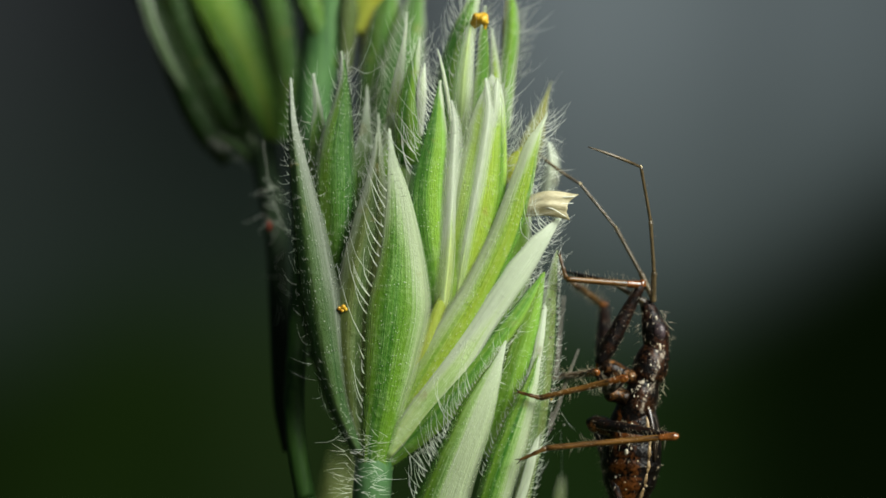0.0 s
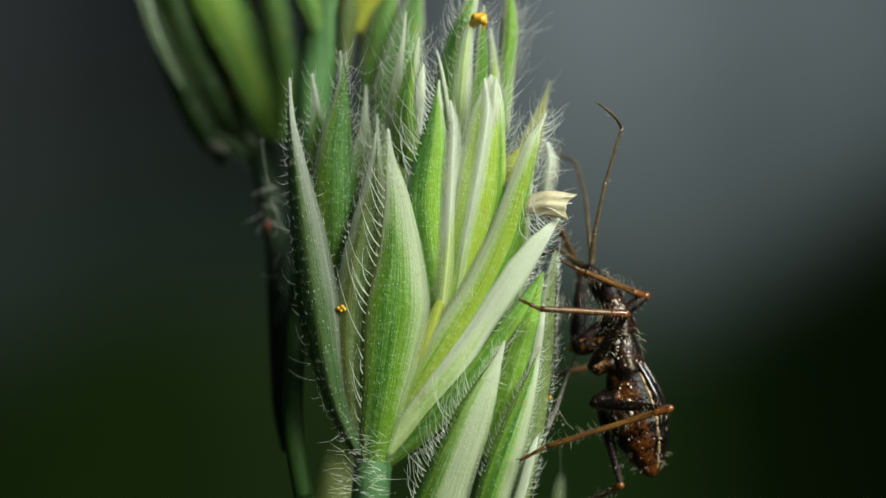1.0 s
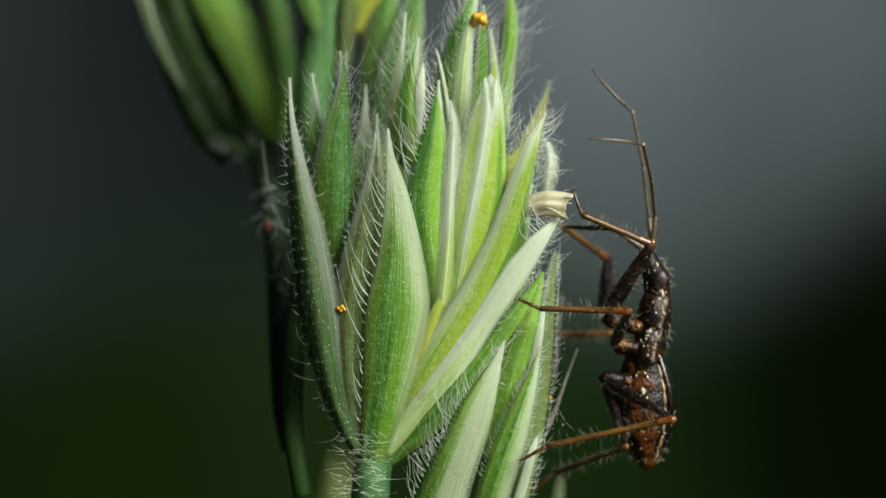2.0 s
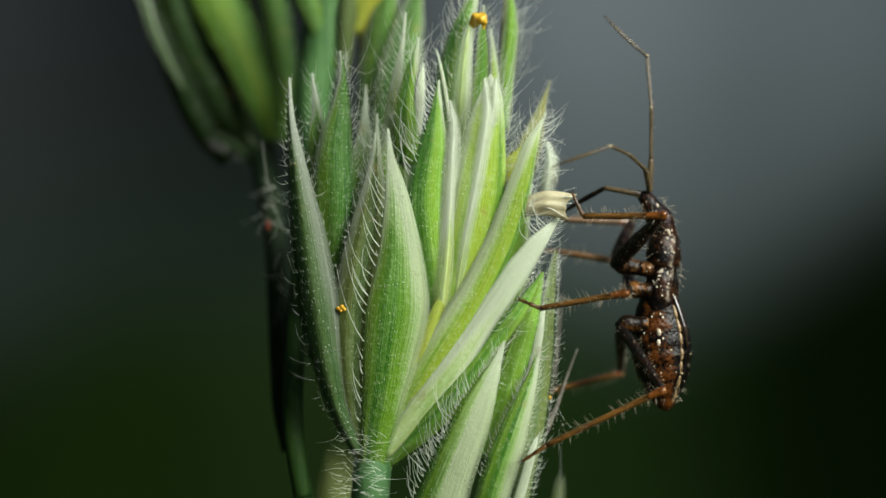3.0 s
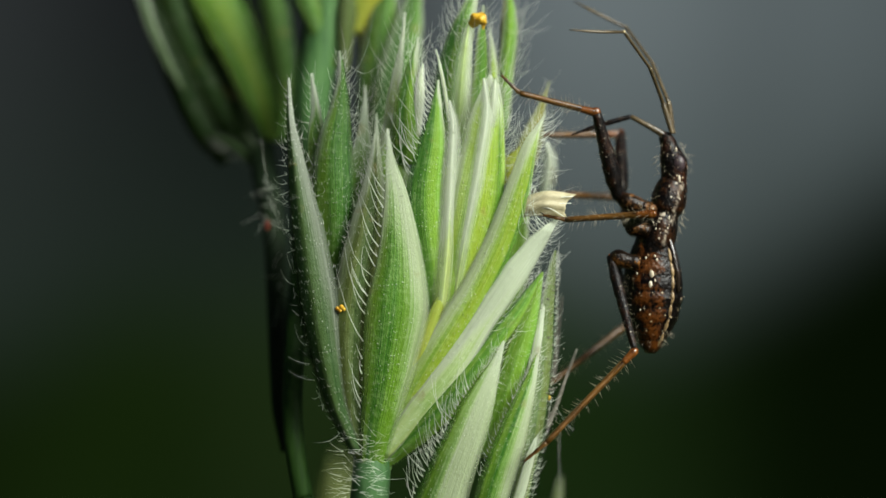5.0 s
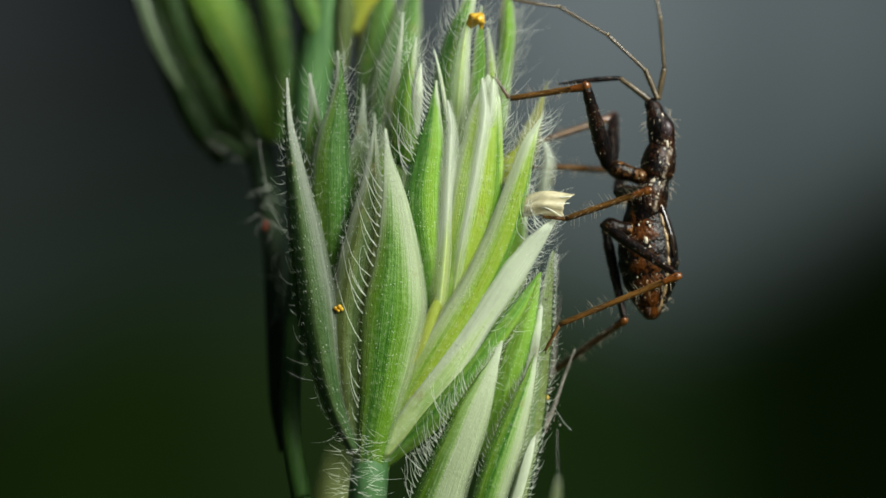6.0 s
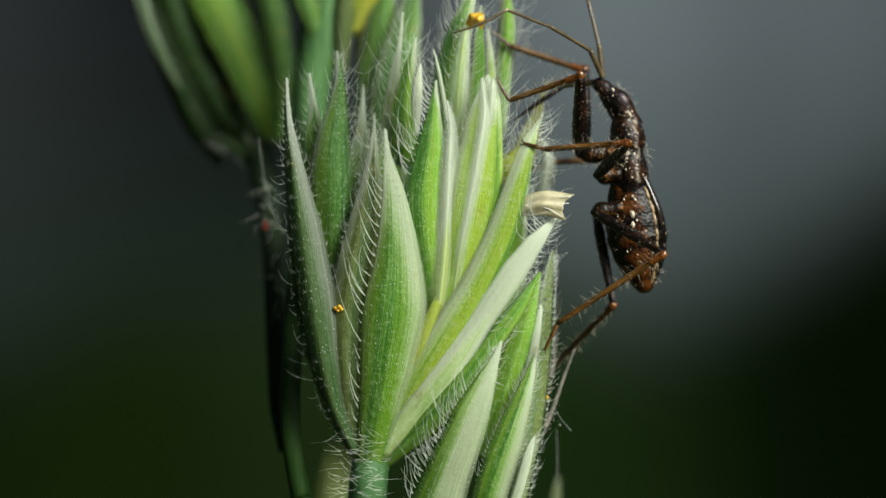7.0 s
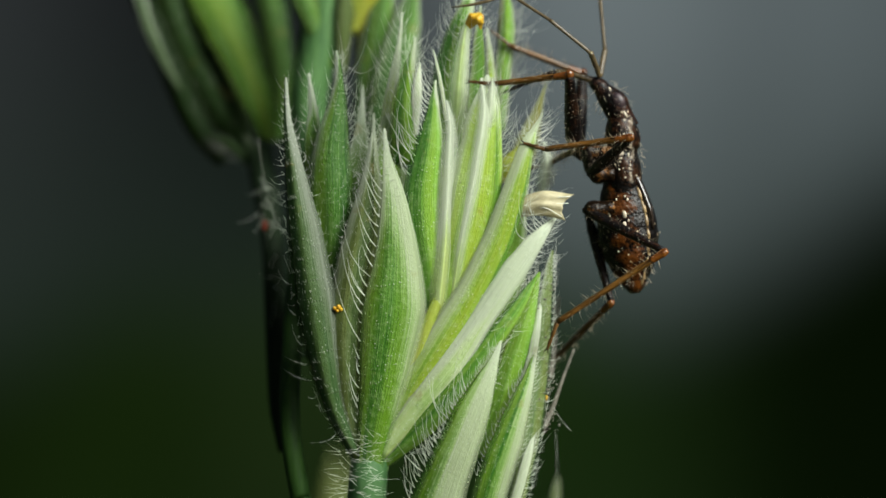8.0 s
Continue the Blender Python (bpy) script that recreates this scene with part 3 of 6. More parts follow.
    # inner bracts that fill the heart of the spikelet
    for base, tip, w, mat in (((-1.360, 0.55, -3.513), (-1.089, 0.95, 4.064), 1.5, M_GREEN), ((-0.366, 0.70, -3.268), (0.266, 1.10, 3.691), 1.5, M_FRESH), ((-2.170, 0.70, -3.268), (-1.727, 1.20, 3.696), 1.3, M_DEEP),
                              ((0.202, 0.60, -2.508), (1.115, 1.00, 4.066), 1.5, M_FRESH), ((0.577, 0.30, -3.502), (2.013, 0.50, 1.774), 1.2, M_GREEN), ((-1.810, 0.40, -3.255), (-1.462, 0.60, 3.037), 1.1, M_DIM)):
        a = bract("lemma", s, base, tip, w, mat, bow=(0.05, -0.2, 0), pale=(0.3, 0.3), tipped=0.3, blunt=0.95)
        cilia(hairs, a, -1, 0.4, 0.97, 40, 0.35)
        cilia(hairs, a, 1, 0.4, 0.97, 40, 0.35)
    # the closed florets in the middle and those that lean out
    a = blade("lemma", s, ((-0.07, -0.10, -1.74), (-0.19, -0.27, -0.61), (-0.34, -0.37, 0.45), (-0.36, -0.40, 1.32), (-0.22, -0.37, 2.31), (-0.14, -0.27, 3.06), (-0.09, -0.10, 3.73)), (0.187, 0.399, 0.460, 0.435, 0.311, 0.149, 0.025), M_GREEN, pale=(0, (0.3, 0.3, 0.25, 0.16, 0.16, 0.3, 0.9)), keel=0.2)
    fringe(hairs, a)
    cilia(hairs, a, -1, 0.55, 0.95, 30, 0.55, out=0.7, up=0.55, curl=0.4, r=0.008, spread=0.22)
    cilia(hairs, a, -0.8, 0.55, 0.9, 12, 0.45, out=0.7, up=0.5, curl=0.35, r=0.007, spread=0.3)
    a = blade("palea", s, ((-0.07, -0.20, -1.86), (0.01, -0.38, -1.11), (0.11, -0.48, -0.11), (0.17, -0.52, 1.01), (0.21, -0.48, 1.94), (0.24, -0.38, 2.69), (0.16, -0.20, 3.28)), (0.150, 0.249, 0.273, 0.236, 0.211, 0.149, 0.037), M_VEIL, pale=((0, 0.1, 0.4, 0.8, 1.3, 1.4, 1.4), (0, 0.1, 0.4, 0.8, 1.3, 1.4, 1.4)), keel=0.1)
    fringe(hairs, a)
    fuzz(hairs, a, 60, 0.1, 0.6)
    a = blade("lemma", s, ((0.05, -0.10, -1.98), (0.24, -0.30, -0.98), (0.51, -0.43, 0.14), (0.73, -0.47, 1.25), (0.88, -0.44, 2.25), (0.98, -0.34, 3.12), (1.06, -0.15, 3.85)), (0.225, 0.398, 0.534, 0.571, 0.447, 0.311, 0.037), M_FRESH, pale=((0.2, 0.2, 0.3, 0.35, 0.3, 0.3, 1), (0, 0, 0, 0, 0.05, 0.3, 1)), keel=0.15)
    fringe(hairs, a)
    fuzz(hairs, a, 90, 0.1, 0.5)
    a = blade("palea", s, ((0.27, -0.40, -1.17), (0.45, -0.58, -0.05), (0.67, -0.66, 1.07), (0.86, -0.63, 2.12), (0.99, -0.50, 3.05), (0.92, -0.26, 3.77)), (0.099, 0.161, 0.186, 0.186, 0.174, 0.050), M_VEIL, keel=0.1, pale=((0.2, 0.6, 1.1, 1.4, 1.4, 1.4), (0.2, 0.6, 1.1, 1.4, 1.4, 1.4)))
    fringe(hairs, a)
    a = blade("palea", s, ((0.97, -0.45, 2.25), (1.11, -0.49, 2.99), (1.16, -0.44, 3.49), (1.17, -0.30, 3.77)), (0.087, 0.149, 0.124, 0.025), M_VEIL, pale=(1.4, 1.4), keel=0.1)
    fringe(hairs, a)
    a = blade("lemma", s, ((0.83, 0.00, -0.74), (1.10, -0.23, 0.39), (1.23, -0.36, 1.44), (1.27, -0.37, 2.44), (1.27, -0.26, 3.13), (1.24, -0.05, 3.64)), (0.150, 0.199, 0.162, 0.112, 0.075, 0.025), M_FRESH, pale=(0.1, (0, 0, 0.1, 0.2, 0.4, 1)))
    fringe(hairs, a)
    cilia(hairs, a, 1, 0.45, 0.97, 70, 0.3)
    blade("palea", s, ((-0.95, 0.10, -3.89), (-0.64, -0.22, -2.83), (-0.37, -0.40, -2.04), (-0.12, -0.42, -1.33), (0.12, -0.30, -0.61)), (0.125, 0.249, 0.211, 0.149, 0.025), M_YELLOW)
    a = blade("lemma", s, ((-1.17, -0.10, -4.29), (-0.57, -0.31, -3.05), (0.07, -0.46, -2.01), (0.72, -0.55, -0.92), (1.29, -0.59, 0.26), (1.65, -0.58, 1.31), (1.90, -0.51, 2.19), (2.08, -0.38, 2.62), (2.28, -0.20, 3.00)), (0.125, 0.324, 0.422, 0.372, 0.347, 0.273, 0.186, 0.087, 0.012), M_FRESH, turn=-6, pale=((0.2, 0.3, 0.45, 0.5, 0.45, 0.5, 0.8, 0.9, 1), (0, 0, 0, 0, 0, 0.06, 0.2, 0.4, 1)), keel=0.2, skew=0.3)
    fringe(hairs, a)
    cilia(hairs, a, 1, 0.55, 0.97, 60, 0.26)
    cilia(hairs, a, -1, 0.75, 0.97, 24, 0.3)
    fuzz(hairs, a, 160, 0.07)
    a = blade("lemma", s, ((-1.40, 0.15, -4.81), (-0.42, -0.22, -3.94), (0.39, -0.43, -3.07), (1.09, -0.48, -2.12), (1.72, -0.37, -1.29), (2.17, -0.10, -0.55)), (0.175, 0.337, 0.336, 0.236, 0.174, 0.025), M_GREEN, turn=10, pale=(0, 0.12), keel=0.25)
    fringe(hairs, a)
    cilia(hairs, a, 1, 0.1, 0.5, 44, 0.5, up=-0.1, curl=-0.3, r=0.009, spread=0.4)
    cilia(hairs, a, 1, 0.1, 0.95, 120, 0.15)
    a = blade("lemma", s, ((-1.35, -0.10, -4.58), (-0.55, -0.34, -3.56), (0.20, -0.52, -2.62), (0.94, -0.62, -1.50), (1.54, -0.65, -0.61), (2.06, -0.60, 0.11), (2.37, -0.49, 0.48), (2.61, -0.30, 0.73)), (0.175, 0.299, 0.348, 0.298, 0.297, 0.211, 0.112, 0.012), M_PAPER, turn=4, pale=((0.2, 0.3, 0.5, 0.8, 1, 1, 1, 1), (0.2, 0.3, 0.4, 0.5, 0.6, 0.7, 1, 1)), keel=0.15)
    fringe(hairs, a)
    cilia(hairs, a, -1, 0.72, 0.92, 12, 0.5, out=0.8, up=-0.2, curl=0.5, r=0.011, spread=0.15)
    cilia(hairs, a, 1, 0.4, 0.97, 60, 0.12)
    fuzz(hairs, a, 200, 0.06)
    for _ in range(90):
        root = mm(*(-1.737, -0.55, -4.578)) + Vector((random.uniform(-0.5, 0.55), random.uniform(-0.1, 0.1), random.uniform(-0.9, 0.5))) / 1000
        hairs.hair(root, Vector((random.choice((-1, -1, 1)), random.uniform(-0.6, 0.2), random.uniform(-0.4, 1.0))), random.uniform(0.15, 0.5) / 1000, 0.0000045, Vector((random.uniform(-0.4, 0.4), 0, random.uniform(-0.5, 0.5))), 5)
    part("hairs", hairs.done("hairs", M_HAIR), s, "fine white hairs on the bract edges", "stuff")


def build_lower_spikelet():
    """The next spikelet below, whose tips the bug treads on."""
    s = spikelet([(-1.598, 2.30, -9.523), (-0.304, 0.90, -8.464), (0.389, 0.30, -7.518), (0.825, 0.00, -6.487), (1.200, 0.00, -5.237)], (0.4, 0.42, 0.42, 0.4, 0.2), "stalk of the lower hairy spikelet")
    hairs = Shape()
    a = blade("lemma", s, ((1.60, 0.10, -6.12), (1.77, -0.05, -5.23), (2.02, -0.13, -3.98), (2.20, -0.15, -2.61), (2.30, -0.10, -1.49), (2.40, 0.02, -0.61), (2.51, 0.20, -0.03)), (0.275, 0.250, 0.275, 0.249, 0.200, 0.113, 0.025), M_DUSTY, turn=20, pale=(0.3, 0.05), keel=0.25)
    fringe(hairs, a)
    cilia(hairs, a, 1, 0.1, 0.97, 170, 0.13, spread=1.0)
    fuzz(hairs, a, 420, 0.1)
    a = blade("lemma", s, ((0.92, -0.10, -4.61), (1.32, -0.27, -3.50), (1.62, -0.35, -2.48), (1.88, -0.33, -1.61), (2.07, -0.21, -0.98), (2.21, 0.00, -0.51)), (0.275, 0.361, 0.348, 0.249, 0.125, 0.025), M_GREEN, pale=(0, 0.12), keel=0.2)
    fringe(hairs, a)
    cilia(hairs, a, -1, 0.35, 0.97, 90, 0.12)
    fuzz(hairs, a, 200, 0.06)
    a = blade("palea", s, ((1.51, -0.20, -3.98), (1.84, -0.39, -3.10), (2.04, -0.42, -2.35), (2.15, -0.31, -1.67), (2.27, -0.05, -0.99)), (0.125, 0.149, 0.112, 0.087, 0.012), M_PAPER, pale=(0.5, 0.9))
    fringe(hairs, a)
    a = blade("lemma", s, ((-0.20, -0.40, -6.08), (0.11, -0.64, -5.13), (0.41, -0.79, -4.34), (0.72, -0.85, -3.57), (0.98, -0.82, -2.95), (1.18, -0.71, -2.49), (1.35, -0.50, -2.01)), (0.647, 0.545, 0.482, 0.395, 0.247, 0.124, 0.025), M_GREEN, turn=-6, pale=(0, (0.7, 0.75, 0.8, 0.85, 0.9, 1, 1.2)), keel=0.2, skew=-0.35)
    fringe(hairs, a)
    cilia(hairs, a, -1, 0.05, 0.6, 50, 0.42, out=0.7, up=0.5, curl=0.2, r=0.008, spread=0.4)
    cilia(hairs, a, -1, 0.3, 0.95, 80, 0.12)
    fuzz(hairs, a, 200, 0.06)
    a = blade("lemma", s, ((0.92, -0.40, -6.08), (1.19, -0.65, -5.09), (1.48, -0.76, -4.22), (1.76, -0.75, -3.40), (1.97, -0.62, -2.78), (2.15, -0.35, -2.10)), (0.398, 0.384, 0.346, 0.235, 0.124, 0.025), M_GREEN, turn=6, pale=(0.06, (0.5, 0.5, 0.52, 0.55, 0.6, 1)), keel=0.2)
    fringe(hairs, a)
    cilia(hairs, a, 1, 0.3, 0.97, 60, 0.1)
    cilia(hairs, a, -1, 0.2, 0.97, 70, 0.1)
    fuzz(hairs, a, 160, 0.06)
    a = blade("palea", s, ((1.47, -0.30, -6.09), (1.74, -0.36, -5.29), (1.95, -0.32, -4.53), (2.11, -0.20, -4.04)), (0.112, 0.124, 0.100, 0.012), M_PAPER, pale=(0.6, 0.9))
    fringe(hairs, a)
    cilia(hairs, a, 1, 0.1, 0.97, 50, 0.12)
    part("hairs", hairs.done("hairs", M_HAIR), s, "fine white hairs on the bract edges", "stuff")
    husk = Shape()
    husk.tube(curve_points([mm(*(2.319, 0.60, -4.020)), mm(*(2.534, 0.65, -3.518)), mm(*(2.763, 0.70, -2.864)), mm(*(3.007, 0.80, -2.236))], 16), [0.00006 - 0.0000026 * i for i in range(17)], 7, 0.5)
    part("awn", husk.done("awn", M_DRY), s, "dry grey broken awn")
    husk = Shape()
    husk.tube(curve_points([mm(*(2.503, 1.60, -2.924)), mm(*(2.583, 1.70, -2.289)), mm(*(2.637, 1.80, -1.716)), mm(*(2.718, 1.90, -1.077))], 16), [0.00006 - 0.0000024 * i for i in range(17)], 7, 0.5)
    part("awn", husk.done("awn", M_DRY), s, "dry grey broken awn")
    litter = Shape()
    for _ in range(170):
        k = random.uniform(0, 1)
        at = mm(*(2.575, 0.00, -0.738)).lerp(mm(*(2.513, 0.00, -3.987)), k) + Vector((random.gauss(-0.12, 0.12), random.uniform(-0.5, 0.1), 0)) / 1000
        litter.ball(at, random.uniform(0.008, 0.022) / 1000, 4, 6, axes=(random.uniform(0.6, 1.6), 1, random.uniform(0.6, 1.6)))
    part("dust", litter.done("dust", M_DRY), s, "grey specks of dust caught in the hairs", "stuff")
    drop = Shape()
    drop.ball(mm(2.31, 0.2, -4.06), 0.00006, 8, 10, axes=(1.1, 1, 0.9))
    drop.ball(mm(2.38, 0.22, -4.0), 0.000035, 8, 10)
    part("dropping", drop.done("dropping", M_WINGPAD), s, "tiny glossy black speck")
    crumb = Shape()
    crumb.ball(mm(2.36, 0.2, -3.3), 0.00005, 6, 8, axes=(0.9, 1, 1.3))
    part("anther", crumb.done("anther", M_POLLEN), s, "small orange crumb")
    blade("glume", s, ((2.7, 6.0, -6.6), (2.76, 6.0, -5.95), (2.82, 6.1, -5.45)), (0.12, 0.1, 0.02), M_DIM, pale=(0.4, 0.4))


def build_upper_spikelet():
    """Tips of the spikelets above and behind."""
    s = spikelet([(-2.898, 2.60, -2.574), (-1.858, 2.40, -0.761), (-0.563, 1.80, 0.781), (0.204, 1.40, 1.796), (0.394, 1.20, 3.061)], (0.3, 0.3, 0.28, 0.25, 0.12), "stalk of the upper hairy spikelet")
    hairs = Shape()
    a = blade("glume", s, ((-1.22, 1.00, 2.29), (-1.10, 0.75, 3.30), (-0.97, 0.60, 4.11), (-0.89, 0.55, 4.67), (-0.83, 0.60, 5.28)), (0.203, 0.177, 0.101, 0.050, 0.019), M_PAPER, pale=((0.2, 0.3, 0.8, 1, 1), (0.2, 0.3, 0.8, 1, 1)))
    fringe(hairs, a)
    cilia(hairs, a, -1, 0.2, 0.9, 20, 0.4)
    cilia(hairs, a, 1, 0.3, 0.9, 12, 0.3)
    a = blade("lemma", s, ((-0.81, 0.60, 1.90), (-0.78, 0.36, 3.09), (-0.69, 0.25, 3.90), (-0.61, 0.26, 4.28), (-0.54, 0.40, 4.71)), (0.328, 0.314, 0.176, 0.088, 0.019), M_GREEN, pale=(0, (0.1, 0.2, 0.4, 0.8, 1)))
    fringe(hairs, a)
    cilia(hairs, a, -1, 0.2, 0.9, 20, 0.35, up=0.5)
    cilia(hairs, a, 1, 0.2, 0.9, 14, 0.35, up=0.5)
    a = blade("palea", s, ((-0.58, 0.45, 2.53), (-0.51, 0.23, 3.34), (-0.48, 0.15, 3.77), (-0.43, 0.20, 4.12)), (0.113, 0.138, 0.088, 0.013), M_WHITE, pale=(0.5, 0.5))
    fringe(hairs, a)
    blade("palea", s, ((0.16, 0.30, 2.84), (0.05, 0.14, 3.52), (-0.03, 0.08, 3.95), (-0.14, 0.10, 4.42)), (0.050, 0.050, 0.038, 0.013), M_WHITE, pale=(0.5, 0.5))
    a = blade("lemma", s, ((0.20, 0.90, 1.40), (0.18, 0.69, 2.91), (0.26, 0.57, 3.92), (0.40, 0.55, 4.67), (0.62, 0.63, 5.43), (0.81, 0.80, 6.08)), (0.380, 0.454, 0.403, 0.302, 0.176, 0.076), M_GREEN, pale=((0, 0, 0.05, 0.1, 0.3, 1), (0.2, 0.4, 0.45, 0.4, 0.5, 1)), keel=0.2)
    fringe(hairs, a)
    cilia(hairs, a, -1, 0.3, 0.95, 60, 0.3, up=0.8)
    fuzz(hairs, a, 160, 0.1)
    a = blade("palea", s, ((0.35, 0.50, 2.28), (0.40, 0.23, 3.27), (0.46, 0.10, 4.02), (0.54, 0.12, 4.65), (0.63, 0.30, 5.22)), (0.201, 0.251, 0.213, 0.138, 0.038), M_VEIL, pale=(0.5, 0.5))
    fringe(hairs, a)
    cilia(hairs, a, 1, 0.3, 0.95, 20, 0.25, r=0.006)
    cilia(hairs, a, -1, 0.3, 0.95, 14, 0.25, r=0.006)
    a = blade("lemma", s, ((0.68, 0.90, 1.78), (0.78, 0.71, 3.17), (0.86, 0.62, 4.17), (0.87, 0.64, 4.80), (0.92, 0.75, 5.44)), (0.253, 0.227, 0.164, 0.101, 0.025), M_GREEN, pale=((0.5, 0.4, 0.3, 0.4, 1), 0.1))
    fringe(hairs, a)
    cilia(hairs, a, 1, 0.4, 0.95, 24, 0.3)
    a = blade("lemma", s, ((1.17, 1.10, 2.30), (1.16, 0.94, 3.30), (1.13, 0.88, 4.19), (1.06, 0.90, 4.95)), (0.152, 0.139, 0.101, 0.019), M_FRESH, pale=((0.2, 0.3, 0.5, 1), (0.2, 0.3, 0.5, 1)))
    fringe(hairs, a)
    cilia(hairs, a, 1, 0.3, 0.95, 24, 0.3)
    a = blade("glume", s, ((1.33, 1.70, 2.70), (1.43, 1.58, 3.97), (1.53, 1.54, 4.99), (1.52, 1.60, 5.89)), (0.179, 0.204, 0.179, 0.077), M_GREEN, pale=(0.3, 0.3))
    fringe(hairs, a)
    cilia(hairs, a, 1, 0.3, 0.8, 40, 0.36)
    a = blade("glume", s, ((1.28, 2.00, 3.09), (1.38, 1.88, 4.24), (1.41, 1.84, 5.14), (1.45, 1.90, 5.78)), (0.116, 0.115, 0.090, 0.038), M_OLIVE)
    fringe(hairs, a)
    a = bract("glume", s, (1.481, 1.60, 0.779), (2.423, 1.50, 3.813), 0.62, M_OLIVE, bow=(0.0, -0.15, 0), pale=(0.3, 0.25), awn=0.12, keel=0.15)
    fringe(hairs, a)
    cilia(hairs, a, 1, 0.4, 0.97, 14, 0.3, curl=-0.6)
    a = bract("lemma", s, (1.216, 1.00, 1.406), (1.784, 0.90, 2.353), 0.5, M_YELLOW, bow=(0.0, -0.1, 0), awn=0.2)
    fringe(hairs, a)
    cilia(hairs, a, -1, 0.1, 0.9, 16, 0.35, up=0.2)
    a = blade("palea", s, ((2.26, 1.10, 1.13), (2.36, 1.01, 1.56), (2.41, 1.01, 1.98), (2.33, 1.10, 2.40)), (0.152, 0.228, 0.190, 0.076), M_VEIL, pale=(1.2, 1.2), cup=50)
    fringe(hairs, a)
    # curled strands beside the leaning floret
    for _ in range(34):
        root = mm(*(1.393, 0.30, 1.644)).lerp(mm(*(2.529, 0.50, 1.397)), random.uniform(0, 1)) + Vector((0, 0, random.uniform(-0.6, 1.2))) / 1000
        hairs.hair(root, Vector((random.uniform(0.0, 1.0), -0.3, random.uniform(-0.5, 1.0))), random.uniform(0.25, 0.7) / 1000, 0.000008, Vector((random.uniform(-0.9, 0.5), 0, random.uniform(-0.6, 0.6))), 6)
    part("hairs", hairs.done("hairs", M_HAIR), s, "fine white hairs on the bract edges", "stuff")


def build_back_spikelets():
    """Blurred spikelets behind, on the main stem and on a long side stalk."""
    s = spikelet([(-3.64, 2.6, -4.64), (-3.73, 2.9, -3.62), (-3.79, 3.2, -2.33), (-3.84, 3.6, -1.04), (-3.91, 4.2, 0.15), (-4.07, 4.8, 1.21), (-4.22, 5.6, 1.90), (-4.26, 6.3, 2.43)], (0.06, 0.2, 0.22, 0.24, 0.26, 0.3, 0.34, 0.3), "side stalk of the blurred spikelet, its deep shade put into the colour", M_STEM_SHADE)
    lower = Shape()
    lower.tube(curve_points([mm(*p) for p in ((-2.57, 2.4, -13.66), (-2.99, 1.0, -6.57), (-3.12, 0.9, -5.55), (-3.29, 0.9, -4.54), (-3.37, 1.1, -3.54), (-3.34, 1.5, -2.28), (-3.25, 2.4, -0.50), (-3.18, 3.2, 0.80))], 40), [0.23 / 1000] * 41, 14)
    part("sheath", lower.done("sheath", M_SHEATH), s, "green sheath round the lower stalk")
    hairs = Shape()
    blade("lemma", s, ((-4.09, 6.20, 2.56), (-4.30, 6.00, 3.50), (-4.67, 6.00, 4.47), (-5.13, 6.20, 5.43), (-5.63, 6.60, 6.55)), (0.217, 0.459, 0.567, 0.650, 0.680), M_LIME, turn=14, cup=24, keel=0.1)
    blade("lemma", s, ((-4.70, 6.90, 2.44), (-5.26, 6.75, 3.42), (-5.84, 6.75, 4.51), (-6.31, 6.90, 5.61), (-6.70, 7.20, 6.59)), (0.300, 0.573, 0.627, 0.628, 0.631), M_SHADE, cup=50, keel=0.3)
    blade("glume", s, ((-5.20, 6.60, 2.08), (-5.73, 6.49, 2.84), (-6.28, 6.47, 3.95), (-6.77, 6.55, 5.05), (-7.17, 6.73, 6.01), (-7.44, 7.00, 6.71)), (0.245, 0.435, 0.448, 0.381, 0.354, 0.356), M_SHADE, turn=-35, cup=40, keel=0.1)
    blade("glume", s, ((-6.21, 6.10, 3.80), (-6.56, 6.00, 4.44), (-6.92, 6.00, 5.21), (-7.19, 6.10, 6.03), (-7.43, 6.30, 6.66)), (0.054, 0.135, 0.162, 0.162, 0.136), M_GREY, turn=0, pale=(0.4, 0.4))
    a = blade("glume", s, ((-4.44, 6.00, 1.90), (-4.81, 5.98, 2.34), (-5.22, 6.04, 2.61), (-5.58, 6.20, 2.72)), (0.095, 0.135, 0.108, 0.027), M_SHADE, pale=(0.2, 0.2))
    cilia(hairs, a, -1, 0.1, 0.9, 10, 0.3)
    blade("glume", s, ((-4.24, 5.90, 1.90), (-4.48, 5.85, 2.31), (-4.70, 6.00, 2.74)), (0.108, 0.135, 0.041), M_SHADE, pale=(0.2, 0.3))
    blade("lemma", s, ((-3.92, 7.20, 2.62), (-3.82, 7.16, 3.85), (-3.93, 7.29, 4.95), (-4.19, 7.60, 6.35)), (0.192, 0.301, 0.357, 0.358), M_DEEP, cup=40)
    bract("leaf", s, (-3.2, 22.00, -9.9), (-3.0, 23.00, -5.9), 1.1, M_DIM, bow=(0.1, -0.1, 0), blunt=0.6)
    for _ in range(26):
        k = random.uniform(0, 1)
        root = mm(*(-4.130, 3.40, 1.843)).lerp(mm(*(-3.707, 3.30, -3.642)), k) + Vector((random.uniform(-0.2, 0.25), 0, 0)) / 1000
        hairs.hair(root, Vector((random.uniform(-1, 1), -0.4, random.uniform(-0.8, 0.8))), random.uniform(0.3, 0.9) / 1000, 0.000006, Vector((random.uniform(-0.4, 0.4), 0, random.uniform(-0.6, 0.4))), 5)
    part("hairs", hairs.done("hairs", M_HAIR), s, "fine white hairs along the stalk", "stuff")
